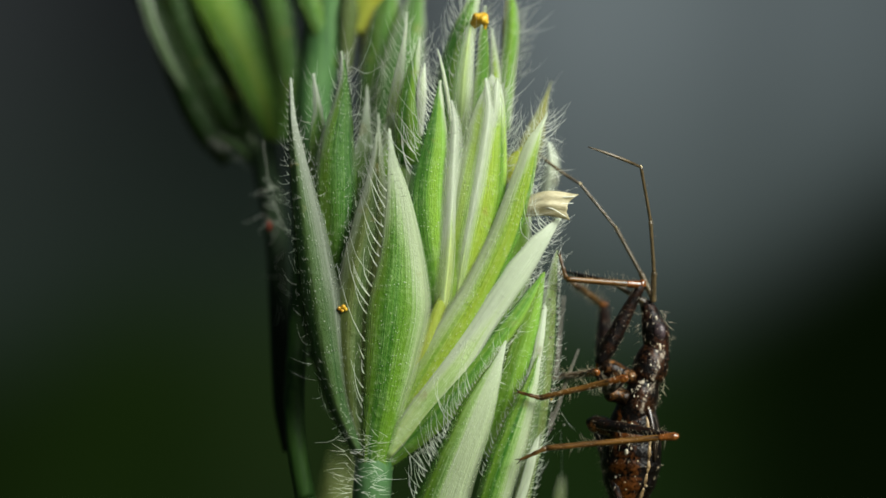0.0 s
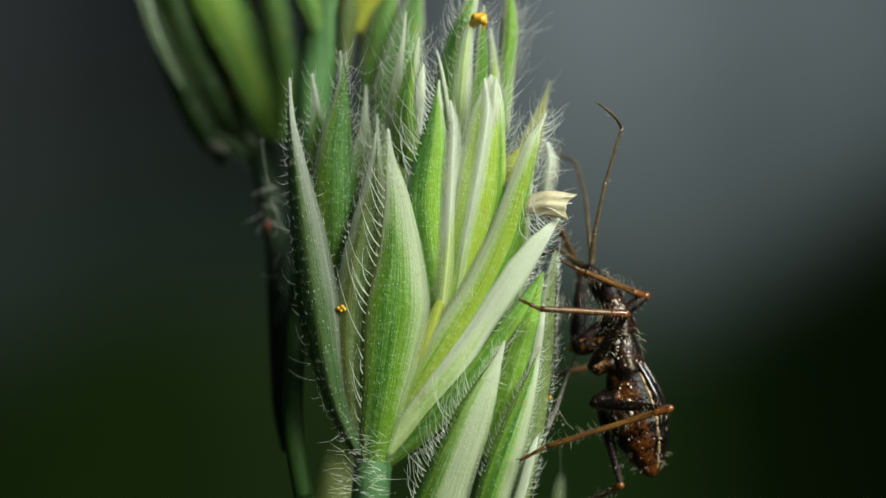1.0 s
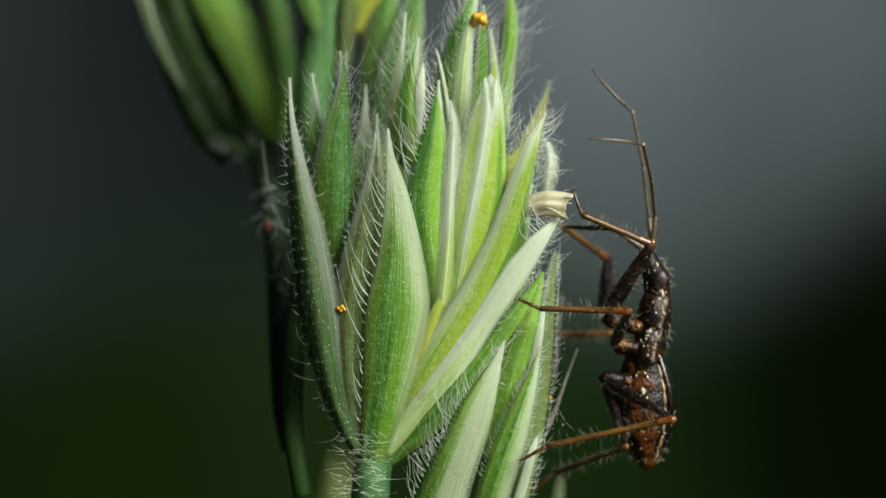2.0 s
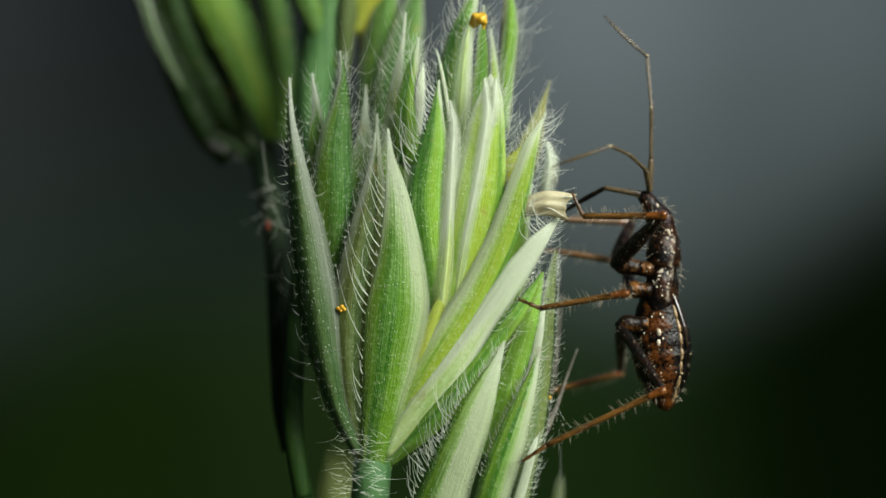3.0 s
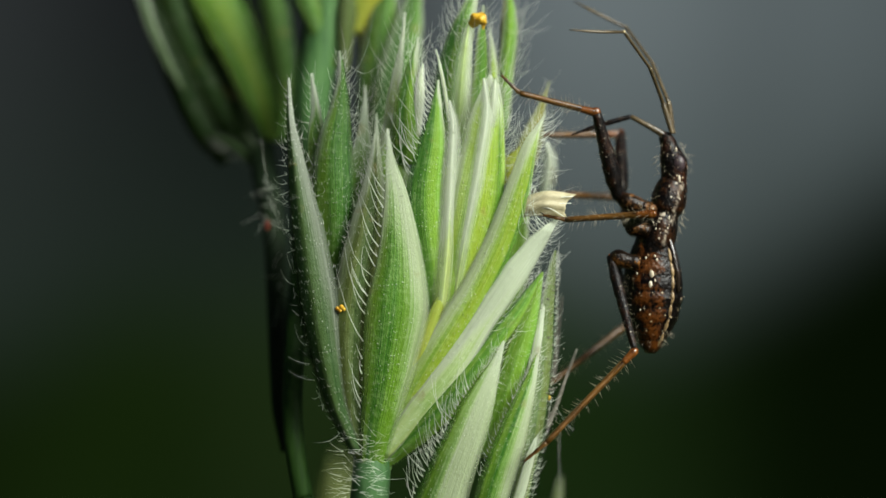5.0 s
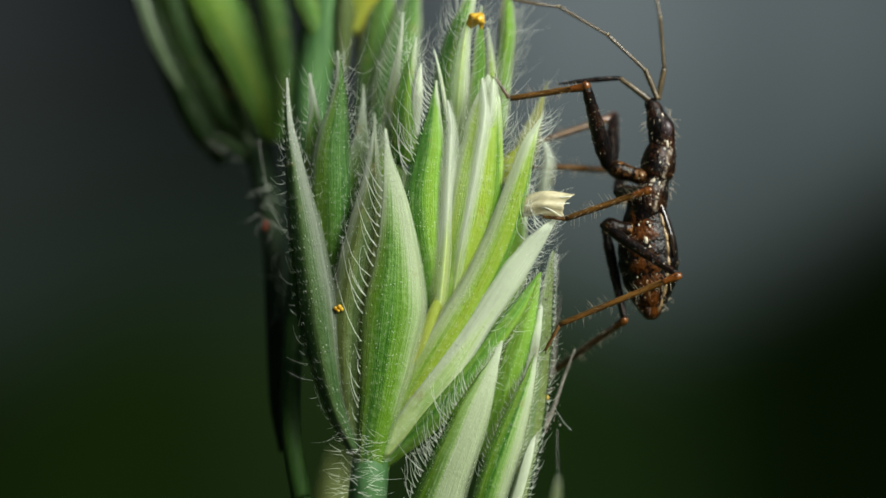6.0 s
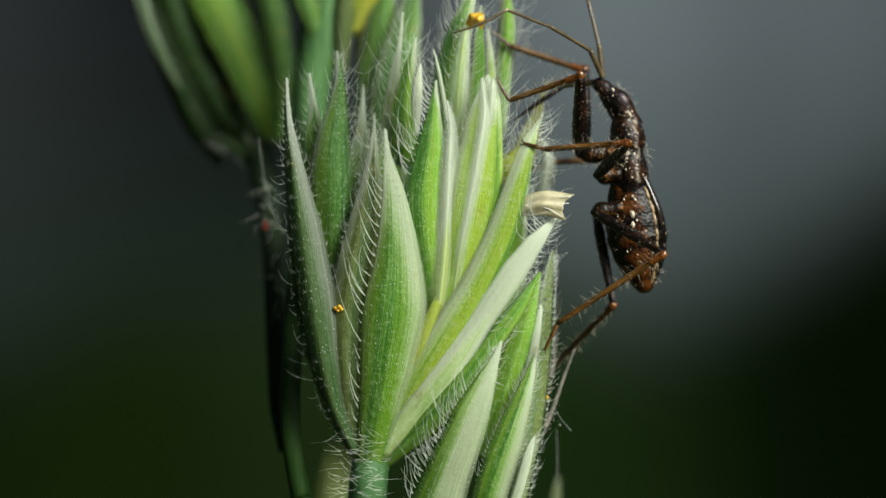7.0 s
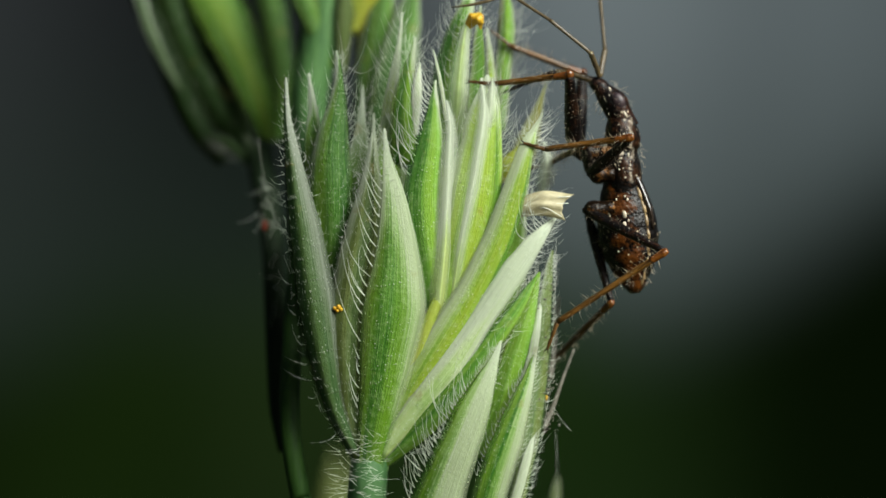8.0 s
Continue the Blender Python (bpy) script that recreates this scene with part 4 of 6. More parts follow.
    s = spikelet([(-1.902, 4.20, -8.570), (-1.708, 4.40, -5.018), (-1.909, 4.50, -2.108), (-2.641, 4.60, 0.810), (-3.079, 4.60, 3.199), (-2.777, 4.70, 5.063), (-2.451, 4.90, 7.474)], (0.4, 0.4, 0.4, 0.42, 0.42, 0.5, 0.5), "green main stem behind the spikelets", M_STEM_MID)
    bract("lemma", s, (-2.108, 4.50, 5.024), (-1.545, 4.90, 10.272), 2.1, M_YELLOW, bow=(0.4, -0.4, 0), peak=0.43)
    bract("lemma", s, (-1.902, 4.20, 1.466), (-1.113, 4.50, 7.967), 1.0, M_MID, bow=(0.1, -0.2, 0), pale=(0.2, 0.3))
    bract("lemma", s, (-1.631, 3.90, 1.066), (-0.317, 4.20, 7.408), 1.1, M_MID, bow=(0.0, -0.2, 0), pale=(0.2, 0.3), turn=20)
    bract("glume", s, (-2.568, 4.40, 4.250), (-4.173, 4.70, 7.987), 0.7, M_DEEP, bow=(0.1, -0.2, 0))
    bract("glume", s, (-2.274, 4.30, 4.112), (-1.909, 4.50, 7.436), 0.5, M_DIM, bow=(-0.1, -0.2, 0))
    bract("glume", s, (-1.909, 4.50, 4.123), (-1.712, 4.60, 6.649), 0.5, M_OLIVE, bow=(0.1, -0.1, 0))


def build_main_stem():
    """The stem runs down to the ground."""
    sh = Shape()
    pts = curve_points([mm(*(-1.902, 4.20, -8.306)), mm(*(-1.981, 4.20, -13.984)), mm(*(-2.089, 4.30, -24.580)), mm(*(-2.227, 4.50, -47.177)), mm(*(-2.054, 5.00, -100.834)), mm(*(-1.270, 6.00, -210.164)), mm(*(1.606, 8.00, -436.883)), mm(*(6.749, 10.00, -722.558))], 84)
    sh.tube(pts, [(0.42 + 0.5 * i / 84) / 1000 for i in range(85)], 14)
    part("stem", sh.done("stem", M_STEM), grass, "long green grass stem")


def build_small_bits():
    """Dry anthers and specks caught on the head."""
    sh = Shape()
    sh.tube(curve_points([mm(*(1.637, 0.00, 0.988)), mm(*(1.885, -0.10, 1.036)), mm(*(2.506, -0.20, 0.985))], 10), [0.00004] * 11, 8)
    tassel = part("anther", sh.done("anther", M_ANTHER), grass, "dry cream split anther sticking out sideways")
    membrane("anther_lobe", tassel, ((1.668, -0.30, 1.108), (1.692, -0.36, 0.684)), ((2.284, -0.52, 1.279), (2.208, -0.56, 0.732)), ((2.980, -0.50, 1.192), (2.754, -0.56, 0.633)), 0.14, M_ANTHER)
    ribs = Shape()
    for a, b, c in (((1.815, -0.42, 0.982), (2.245, -0.58, 1.104), (2.877, -0.60, 1.153)), ((1.789, -0.45, 0.857), (2.281, -0.62, 0.979), (2.827, -0.60, 1.004)), ((1.814, -0.45, 0.783), (2.280, -0.66, 0.904), (2.676, -0.66, 0.706))):
        ribs.tube(curve_points([mm(*a), mm(*b), mm(*c)], 10), [0.000009] * 11, 5)
    part("rib", ribs.done("rib", M_HAIR), tassel, "pale raised lines")
    sh = Shape()
    sh.ball(mm(*(0.777, 0.20, 5.051)), 0.00004, axes=(1.2, 0.8, 0.9))
    crumb = part("anther", sh.done("anther", M_POLLEN), grass, "shrivelled orange anther among the tips")
    for base, tip, w, turn in (((0.627, 0.20, 4.951), (0.901, 0.10, 5.169), 0.27, 10), ((0.828, 0.25, 5.230), (0.901, 0.10, 4.869), 0.22, 30), ((0.677, 0.20, 4.976), (0.726, 0.10, 5.220), 0.22, -20), ((0.701, 0.10, 5.069), (0.976, 0.05, 4.991), 0.22, 5)):
        bract("anther_lobe", crumb, base, tip, w, M_POLLEN, bow=(0.02, -0.06, 0.05), turn=turn, cup=40, keel=0.3, awn=0.3, blunt=0.5)
    sh = Shape()
    for px, pz, r in ((-0.06, 0.0, 0.045), (0.03, 0.03, 0.055), (0.08, -0.02, 0.045), (0.0, -0.05, 0.04)):
        sh.ball(mm(*(-2.244, -0.62, -1.302)) + Vector((px, 0, pz)) / 1000, r / 1000)
    part("anther", sh.done("anther", M_POLLEN), grass, "small orange crumb stuck on a bract")
    sh = Shape()
    sh.ball(mm(*(-4.005, 2.50, 0.530)), 0.0001, axes=(0.7, 0.7, 1.3))
    part("bud_scale", sh.done("bud_scale", M_RED), grass, "tiny red scale on the dark stalk")
    sh = Shape()
    for pts in (([(-4.120, 2.00, 2.516), (-4.020, 1.80, 1.805), (-3.856, 1.60, 1.226), (-3.353, 1.20, 0.902)]), ([(-3.907, 1.60, 1.162), (-3.607, 1.20, 0.521), (-3.066, 0.40, 0.013)]), ([(-2.056, 0.20, 4.048), (-1.686, 0.50, 3.914), (-1.188, 0.80, 4.308)]),
                ([(2.598, 0.30, 0.264), (2.560, 0.30, -0.991), (2.523, 0.30, -2.498)]), ([(2.526, 0.40, -3.506), (2.715, 0.40, -3.820), (2.916, 0.40, -4.034)]), ([(2.627, 1.50, -4.068), (2.656, 1.60, -5.095), (2.672, 1.70, -6.124)])):
        sh.tube(curve_points([mm(*p) for p in pts], 14), [0.0000025] * 15, 3)
    part("silk_thread", sh.done("silk_thread", M_HAIR), grass, "loose strands of spider silk", "stuff")


build_main_spikelet()
build_lower_spikelet()
build_upper_spikelet()
build_back_spikelets()
build_main_stem()
build_small_bits()


# ---- the bug ----
# In its own space the bug's head points to +z and its back to +x; its left side lies at -y.
bug = new("damsel_bug")
tagged(bug, "dark brown bristly damsel bug climbing the grass head", "bug")
HEAD, THORAX, ABDOMEN = 1.13, 1.42, 2.46


def lathe(name, stations, material, sides=20, lumps=0.03, scallop=0.0):
    """A body part from stations: z, centre x, half depth, half breadth, all in millimetres."""
    sh = Shape()
    n = 44
    zs = [s[0] for s in stations]
    rings = []
    for i in range(n + 1):
        z = zs[0] + (zs[-1] - zs[0]) * i / n
        sign = 1 if zs[0] < zs[-1] else -1
        vals = [float(np.interp(sign * z, [sign * q for q in zs], [s[k] for s in stations])) for k in (1, 2, 3)]
        ring = []
        for j in range(sides):
            a = 2 * math.pi * j / sides
            w = 1 + lumps * noise.noise((3 * math.cos(a), 3 * math.sin(a), z * 4))
            w *= 1 + scallop * (abs(math.sin(math.pi * z / 0.36)) - 0.5)
            ring.append(Vector((vals[0] + vals[1] * w * math.cos(a), vals[2] * w * math.sin(a), z)) / 1000)
        rings.append(ring)
    sh.loft(rings)
    return sh


def build_body():
    th = lathe("thorax", [(-0.3, 0.05, 0.38, 0.46), (0.0, 0.07, 0.39, 0.50), (0.2, 0.08, 0.40, 0.51), (0.45, 0.08, 0.37, 0.49), (0.62, 0.08, 0.31, 0.44), (0.72, 0.07, 0.31, 0.42), (0.82, 0.07, 0.38, 0.46), (1.0, 0.06, 0.40, 0.46), (1.2, 0.04, 0.37, 0.41), (1.32, 0.03, 0.33, 0.37), (1.45, 0.03, 0.29, 0.32)], M_BODY, lumps=0.05)
    thorax = part("thorax", th.done("thorax", M_BODY), bug, "dark brown thorax with ivory flecks")
    hd = lathe("head", [(-0.25, 0, 0.29, 0.30), (0.0, 0.0, 0.28, 0.27), (0.15, 0.01, 0.29, 0.28), (0.35, 0.02, 0.31, 0.29), (0.5, 0.01, 0.30, 0.28), (0.65, -0.03, 0.25, 0.23), (0.82, -0.07, 0.19, 0.18), (0.92, -0.09, 0.19, 0.17), (1.0, -0.12, 0.17, 0.15), (1.08, -0.14, 0.13, 0.12), (1.13, -0.15, 0.07, 0.07)], M_HEADC)
    head = part("head", hd.done("head", M_HEADC), bug, "narrow dark head")
    for side in (-1, 1):
        e = Shape()
        e.ball(Vector((0.13, side * 0.2, 0.4)) / 1000, 0.00017, 12, 16, axes=(0.85, 0.65, 1.15))
        part("eye", e.done("eye", M_EYE), head, "glossy dark red compound eye")
    ab = lathe("abdomen", [(0.2, 0.02, 0.36, 0.38), (-0.2, 0.03, 0.5, 0.46), (-0.7, 0.04, 0.65, 0.54), (-1.2, 0.05, 0.67, 0.58), (-1.7, 0.06, 0.57, 0.52), (-2.1, 0.05, 0.37, 0.38), (-2.36, 0.06, 0.2, 0.24), (-2.46, 0.06, 0.1, 0.12)], M_BELLY, 28, 0.02, 0.035)
    abdomen = part("abdomen", ab.done("abdomen", M_BELLY), bug, "flattened brown abdomen with a pale spotted rim")
    shape = ((0.2, -0.2, -0.7, -1.2, -1.7, -2.1, -2.36, -2.46), (0.36, 0.5, 0.65, 0.67, 0.57, 0.37, 0.2, 0.1), (0.38, 0.46, 0.54, 0.58, 0.52, 0.38, 0.24, 0.12))

    def on_flank(z, turn, side, out=0.0):
        a, c = (float(np.interp(-z, [-q for q in shape[0]], r)) for r in shape[1:])
        return Vector((0.05 + (a + out) * math.cos(radians(turn)), side * (c + out) * math.sin(radians(turn)), z)) / 1000
    # amber plates along either rim of the abdomen, and the short wing pads above them
    for side in (-1, 1):
        for i in range(7):
            z = -0.12 - 0.31 * i
            sh = Shape()
            sh.tube([on_flank(z - 0.31 * k / 6, 46, side, -0.01) for k in range(7)], [r / 1000 for r in (0.016, 0.03, 0.04, 0.046, 0.042, 0.034, 0.018)], 8)
            part("rim_plate", sh.done("rim_plate", M_RIM), abdomen, "amber and ivory rim plate")
        sh = Shape()
        sh.tube([on_flank(0.15 - 1.25 * k / 14, 38 - 0.4 * k, side, 0.02) for k in range(15)], [0.075 * math.sin(math.pi * (0.12 + 0.86 * k / 14)) ** 0.5 / 1000 for k in range(15)], 10)
        part("wing_pad", sh.done("wing_pad", M_WINGPAD), abdomen, "short glossy dark wing pad")
    # ivory marks along the rim of the abdomen and on the thorax, slightly proud of the plates
    for parent, a, c, marks in ((abdomen, 0.72, 0.58, [(0.04, -0.7, 0.085, 1.2), (0.02, -0.93, 0.08, 1.2), (0.12, -0.84, 0.04, 1.0), (0.15, -0.38, 0.045, 1.0), (0.05, -1.2, 0.035, 1.0),
                                (-0.12, -0.35, 0.035, 1.0), (-0.3, -0.7, 0.03, 1.0), (0.15, -1.35, 0.03, 1.2), (-0.2, -1.5, 0.03, 1.0), (0.1, -0.3, 0.04, 1.0)]),
                                (head, 0.31, 0.29, [(0.1, 0.72, 0.045, 1.3), (0.13, 0.06, 0.05, 2.4), (0.02, 0.6, 0.025, 1.0)]),
                                (thorax, 0.46, 0.52, [(0.30, 0.12, 0.05, 2.2), (0.27, 0.38, 0.045, 2.0), (0.22, 0.62, 0.04, 1.6), (0.24, 0.86, 0.055, 2.2), (0.12, 1.02, 0.06, 1.2), (0.2, 1.15, 0.035, 1.6), (0.3, -0.1, 0.05, 1.8),
                                (0.0, 0.3, 0.03, 1.0), (-0.02, 0.95, 0.035, 1.0), (0.08, 0.2, 0.03, 1.6), (-0.15, 0.12, 0.03, 1.0), (0.05, 0.55, 0.03, 1.0), (-0.1, 0.42, 0.025, 1.0), (-0.3, 0.3, 0.025, 1.0)])):
        sh = Shape()
        for x, z, r, long in marks:
            shrink = float(np.interp(z, (-2.46, -2.1, -1.7, -1.2, -0.7, -0.2, 0.0, 0.5, 0.95, 1.2, 1.42), (0.15, 0.55, 0.86, 1, 0.97, 0.85, 1, 0.96, 0.82, 0.66, 0.5)))
            for side in (1, -1):
                y = c * shrink * math.sqrt(1 - min(0.9, (x / a) ** 2))
                sh.ball(Vector((x * shrink, side * (y - r * 0.2), z)) / 1000, r / 1000, 6, 8, axes=(0.6, 0.35, long * 0.8))
        part("spots", sh.done("spots", M_IVORY), parent, "ivory spots", "stuff")
    for parent, z0, z1, rx, ry, cx, count in ((thorax, -0.1, 1.3, 0.46, 0.49, 0.02, 90), (head, 0.0, 0.95, 0.36, 0.32, -0.02, 40), (abdomen, -2.3, 0.0, 0.6, 0.5, 0.0, 170)):
        sh = Shape()
        for _ in range(count):
            z = random.uniform(z0, z1)
            k = max(0.3, 1 - abs((z - (z0 + z1) / 2) / (z1 - z0)) ** 2 * 2.0)
            a = random.uniform(0, 2 * math.pi)
            root = Vector((cx + rx * k * math.cos(a), ry * k * math.sin(a), z)) / 1000
            sh.hair(root, Vector((math.cos(a), math.sin(a), random.uniform(-0.8, 0.1))), random.uniform(0.08, 0.2) / 1000, 0.0000045, Vector((0, 0, -0.2)), 2)
        for _ in range(count):
            z = random.uniform(z0, z1)
            k = max(0.3, 1 - abs((z - (z0 + z1) / 2) / (z1 - z0)) ** 2 * 2.0)
            a = random.uniform(0, 2 * math.pi)
            root = Vector((cx + rx * k * math.cos(a), ry * k * math.sin(a), z)) / 1000 * 1.0
            sh.hair(root, Vector((0.35 * math.cos(a), 0.35 * math.sin(a), -1)), random.uniform(0.05, 0.1) / 1000, 0.0000045, Vector((0, 0, 0)), 2)
        part("bristles", sh.done("bristles", M_BRISTLE), parent, "short pale bristles", "stuff")
    return thorax, head, abdomen


def limb(name, length, radii, material, label="", knee=None, hairs=0, hair_len=0.12, bend=0.0):
    """A limb segment along +z from its joint; radii in millimetres from joint to end."""
    sh = Shape()
    n = 18
    pts = [Vector((bend * math.sin(math.pi * i / n), 0, length * i / n)) / 1000 for i in range(n + 1)]
    rr = [float(np.interp(i / n, [k / (len(radii) - 1) for k in range(len(radii))], radii)) / 1000 * (1 + 0.05 * math.sin(i * 2.1)) for i in range(n + 1)]
    sh.tube(pts, rr, 10)
    ob = part(name, sh.done(name, material), bug, label)
    if knee:
        k = Shape()
        at, r = knee
        k.ball(Vector((0, 0, at)) / 1000, r / 1000, 8, 10, axes=(1, 1, 1.25))
        part("joint", k.done("joint", M_KNEE), ob, "amber joint")
        k = Shape()
        k.ball(Vector((0, 0, 0.03)) / 1000, r * 0.9 / 1000, 8, 10, axes=(1, 1, 1.3))
        part("trochanter", k.done("trochanter", M_KNEE), ob, "reddish amber hip ring")
    if hairs:
        h = Shape()
        for i in range(hairs):
            z = length * random.uniform(0.04, 0.97)
            a = random.uniform(0, 2 * math.pi)
            r = float(np.interp(z / length, [k / (len(radii) - 1) for k in range(len(radii))], radii))
            h.hair(Vector((r * math.cos(a), r * math.sin(a), z)) / 1000, Vector((math.cos(a), math.sin(a), 0.3)), hair_len * random.uniform(0.6, 1.2) / 1000, 0.0000036, Vector((0, 0, 0)), 2)
        part("bristles", h.done("bristles", M_BRISTLE), ob, "fine bristles", "stuff")
    return ob


def claw(length):
    """The foot: a thin bristly segment with two hooked claws."""
    sh = Shape()
    n = 10
    pts = [Vector((0.03 * math.sin(math.pi * i / n), 0, length * i / n)) / 1000 for i in range(n + 1)]
    sh.tube(pts, [(0.05 - 0.018 * i / n) * (1 + 0.18 * math.sin(i * 1.9)) / 1000 for i in range(n + 1)], 8)
    ob = part("tarsus", sh.done("tarsus", M_LEG), bug, "brown foot with claws")
    c = Shape()
    for side in (-1, 1):
        c.tube(curve_points([Vector((0, side * 0.01, length - 0.02)) / 1000, Vector((0.03, side * 0.04, length + 0.05)) / 1000, Vector((0.0, side * 0.05, length + 0.1)) / 1000], 6), [0.000018 - 0.0000024 * i for i in range(7)], 5)
    part("claws", c.done("claws", M_FEMUR), ob, "hooked claws")
    return ob


# femur, tibia and foot of each pair of legs; their hips lie at (back, side, ahead) in the bug's space
LEG_SIZES = {"front": (2.0, 1.75, 0.56), "middle": (1.65, 1.94, 0.5), "hind": (2.25, 2.82, 0.64)}
HIPS = {"front": (-1.0, 0.3, 0.7), "middle": (-0.66, 0.45, 0.2), "hind": (-0.78, 0.5, -0.58)}


def build_leg(which):
    f, t, e = LEG_SIZES[which]
    thick = {"front": 0.175, "middle": 0.125, "hind": 0.115}[which]
    femur = limb("femur", f, (thick * 0.7, thick * 1.1, thick, thick * 0.8, thick * 0.62), M_FEMUR, "dark femur", (f, thick * 0.62), 70, 0.1)
    tibia = limb("tibia", t, (0.07, 0.074, 0.072, 0.066, 0.068), M_LEG, "brown bristly tibia", None, 80, 0.2)
    k = Shape()
    k.tube([Vector((0, 0, -0.07 + 0.45 * i / 8)) / 1000 for i in range(9)], [r / 1000 for r in (0.05, 0.088, 0.096, 0.094, 0.09, 0.086, 0.082, 0.079, 0.072)], 10)
    part("knee", k.done("knee", M_KNEE), tibia, "reddish amber knee")
    return femur, tibia, claw(e)


def build_coxa(which, side):
    x, y, z = HIPS[which]
    sh = Shape()
    a, b = Vector((-0.12, side * y * 0.8, z * 0.95)), Vector((x, side * y, z))
    pts = [a.lerp(b, i / 8) / 1000 for i in range(9)]
    sh.tube(pts, [r / 1000 for r in (0.16, 0.18, 0.17, 0.165, 0.175, 0.195, 0.2, 0.175, 0.09)], 12)
    part("coxa", sh.done("coxa", M_HIP), bug, "amber brown hip")


thorax, head, abdomen = build_body()
LEGS = {}
for pair in ("front", "middle", "hind"):
    for side in (-1, 1):
        build_coxa(pair, side)
        LEGS[pair, side] = build_leg(pair)
ANT_SIZES = (0.7, 1.15, 1.25, 1.32)
ANTENNAE = {side: [limb("antenna_segment", n, r, M_ANT, "thin banded antenna segment", None, 24, 0.05, 0.12 if n > 1.3 else 0.0) for n, r in
                   zip(ANT_SIZES, ((0.06, 0.062, 0.06), (0.045, 0.04, 0.045), (0.036, 0.034, 0.036), (0.03, 0.036, 0.032, 0.012)))] for side in (-1, 1)}
for side in (-1, 1):
    for seg, n in zip(ANTENNAE[side][:3], ANT_SIZES):
        k = Shape()
        k.ball(Vector((0, 0, n)) / 1000, 0.000038, 6, 8, axes=(1, 1, 1.2))
        part("joint", k.done("joint", M_RING), seg, "pale ring")
BEAK = [limb("rostrum_segment", 0.92, (0.085, 0.062, 0.055), M_ANT, "grey brown curved beak", (0.0, 0.085), 10, 0.05, 0.06),
        limb("rostrum_segment", 1.4, (0.05, 0.06, 0.048, 0.012), M_FEMUR, "dark pointed beak tip", None, 0, 0, 0.05)]



def motions():
    # sway of the grass head
    walk(grass, [(t, Matrix.Translation(Vector((x, 0, 0)) / 1000)) for t, x in
                 ((0, 0.03), (0.7, 0.01), (1.5, 0.0), (4.5, 0.0), (5.8, -0.05), (6.6, -0.06), (8.0, -0.075))])

    def track(rows):
        """Values between rows of (seconds, values...)."""
        ts = [r[0] for r in rows]
        return lambda t: [float(np.interp(t, ts, [r[k] for r in rows])) for k in range(1, len(rows[0]))]

    # seconds, then x and z of the brow, the neck, the waist and the tail, and the roll towards the lens
    body = track(([(0, 4.66, -1.12, 4.73, -2.12, 4.22, -3.57, 4.03, -5.96, 12),
        (0.2, 4.57, -0.90, 4.66, -2.04, 4.16, -3.44, 4.10, -5.77, 12),
        (0.4, 4.39, -0.65, 4.54, -1.72, 4.12, -3.13, 4.22, -5.43, 12),
        (0.6, 4.10, -0.55, 4.29, -1.53, 4.03, -2.98, 4.32, -5.37, 12),
        (0.8, 3.34, -0.43, 3.80, -1.24, 4.00, -2.69, 4.50, -5.17, 12),
        (1, 3.28, -0.43, 3.76, -1.31, 4.03, -2.69, 4.62, -5.11, 12),
        (1.2, 3.78, -0.49, 4.10, -1.31, 4.06, -2.82, 4.55, -5.24, 12),
        (1.4, 4.22, -0.46, 4.37, -1.37, 4.10, -2.90, 4.45, -5.33, 12),
        (1.5, 4.39, -0.36, 4.54, -1.43, 4.15, -2.94, 4.37, -5.34, 12)] +
        [(1.7, 4.76, -0.21, 4.79, -1.34, 4.35, -2.85, 4.29, -5.23, 6),
        (2.8, 4.22, 0.99, 4.62, 0.04, 4.62, -1.37, 4.95, -3.73, 6),
        (3, 4.54, 1.21, 4.88, 0.24, 4.75, -1.14, 4.89, -3.69, 6),
        (3.2, 4.90, 1.18, 5.05, 0.16, 4.75, -1.24, 4.62, -3.53, 6),
        (3.5, 5.33, 1.50, 5.38, 0.41, 4.98, -0.87, 4.60, -3.33, 6),
        (3.8, 5.48, 1.46, 5.45, 0.33, 5.00, -0.87, 4.66, -3.22, 6),
        (4, 5.29, 1.90, 5.32, 0.77, 4.88, -0.49, 4.60, -2.94, 6),
        (4.2, 5.10, 2.02, 5.27, 0.87, 4.81, -0.36, 4.60, -2.78, 6),
        (4.5, 5.17, 2.15, 5.25, 1.02, 4.79, -0.30, 4.60, -2.69, 6)] +
        [(4.7, 5.17, 2.21, 5.17, 1.14, 4.73, -0.11, 4.54, -2.50, 6),
        (5.8, 4.60, 3.34, 4.79, 2.21, 4.47, 0.83, 4.60, -1.62, 6),
        (6, 4.73, 3.41, 4.85, 2.34, 4.47, 0.89, 4.57, -1.50, 6),
        (6.2, 4.73, 3.59, 4.88, 2.49, 4.51, 1.08, 4.60, -1.24, 6),
        (6.5, 4.11, 4.03, 4.42, 2.84, 4.34, 1.52, 4.56, -0.96, 6),
        (6.7, 3.80, 4.03, 4.30, 2.93, 4.24, 1.58, 4.49, -0.84, 6),
        (7, 3.42, 3.88, 4.03, 2.84, 4.11, 1.46, 4.44, -1.01, 6),
        (7.5, 3.39, 3.78, 3.93, 2.78, 4.02, 1.39, 4.32, -1.07, 6),
        (7.8, 3.36, 3.75, 3.96, 2.80, 3.98, 1.43, 4.29, -1.06, 6)] +
        [(8, 3.39, 3.85, 3.93, 2.84, 3.95, 1.46, 4.22, -1.04, 6)]))
    times = [i / 10 for i in range(81)]
    poses = {}
    rows = {"bug": [], "head": [], "abdomen": []}
    side_y = 0.4
    for t in times:
        hx, hz, nx, nz, wx, wz, tx, tz, roll = body(t)
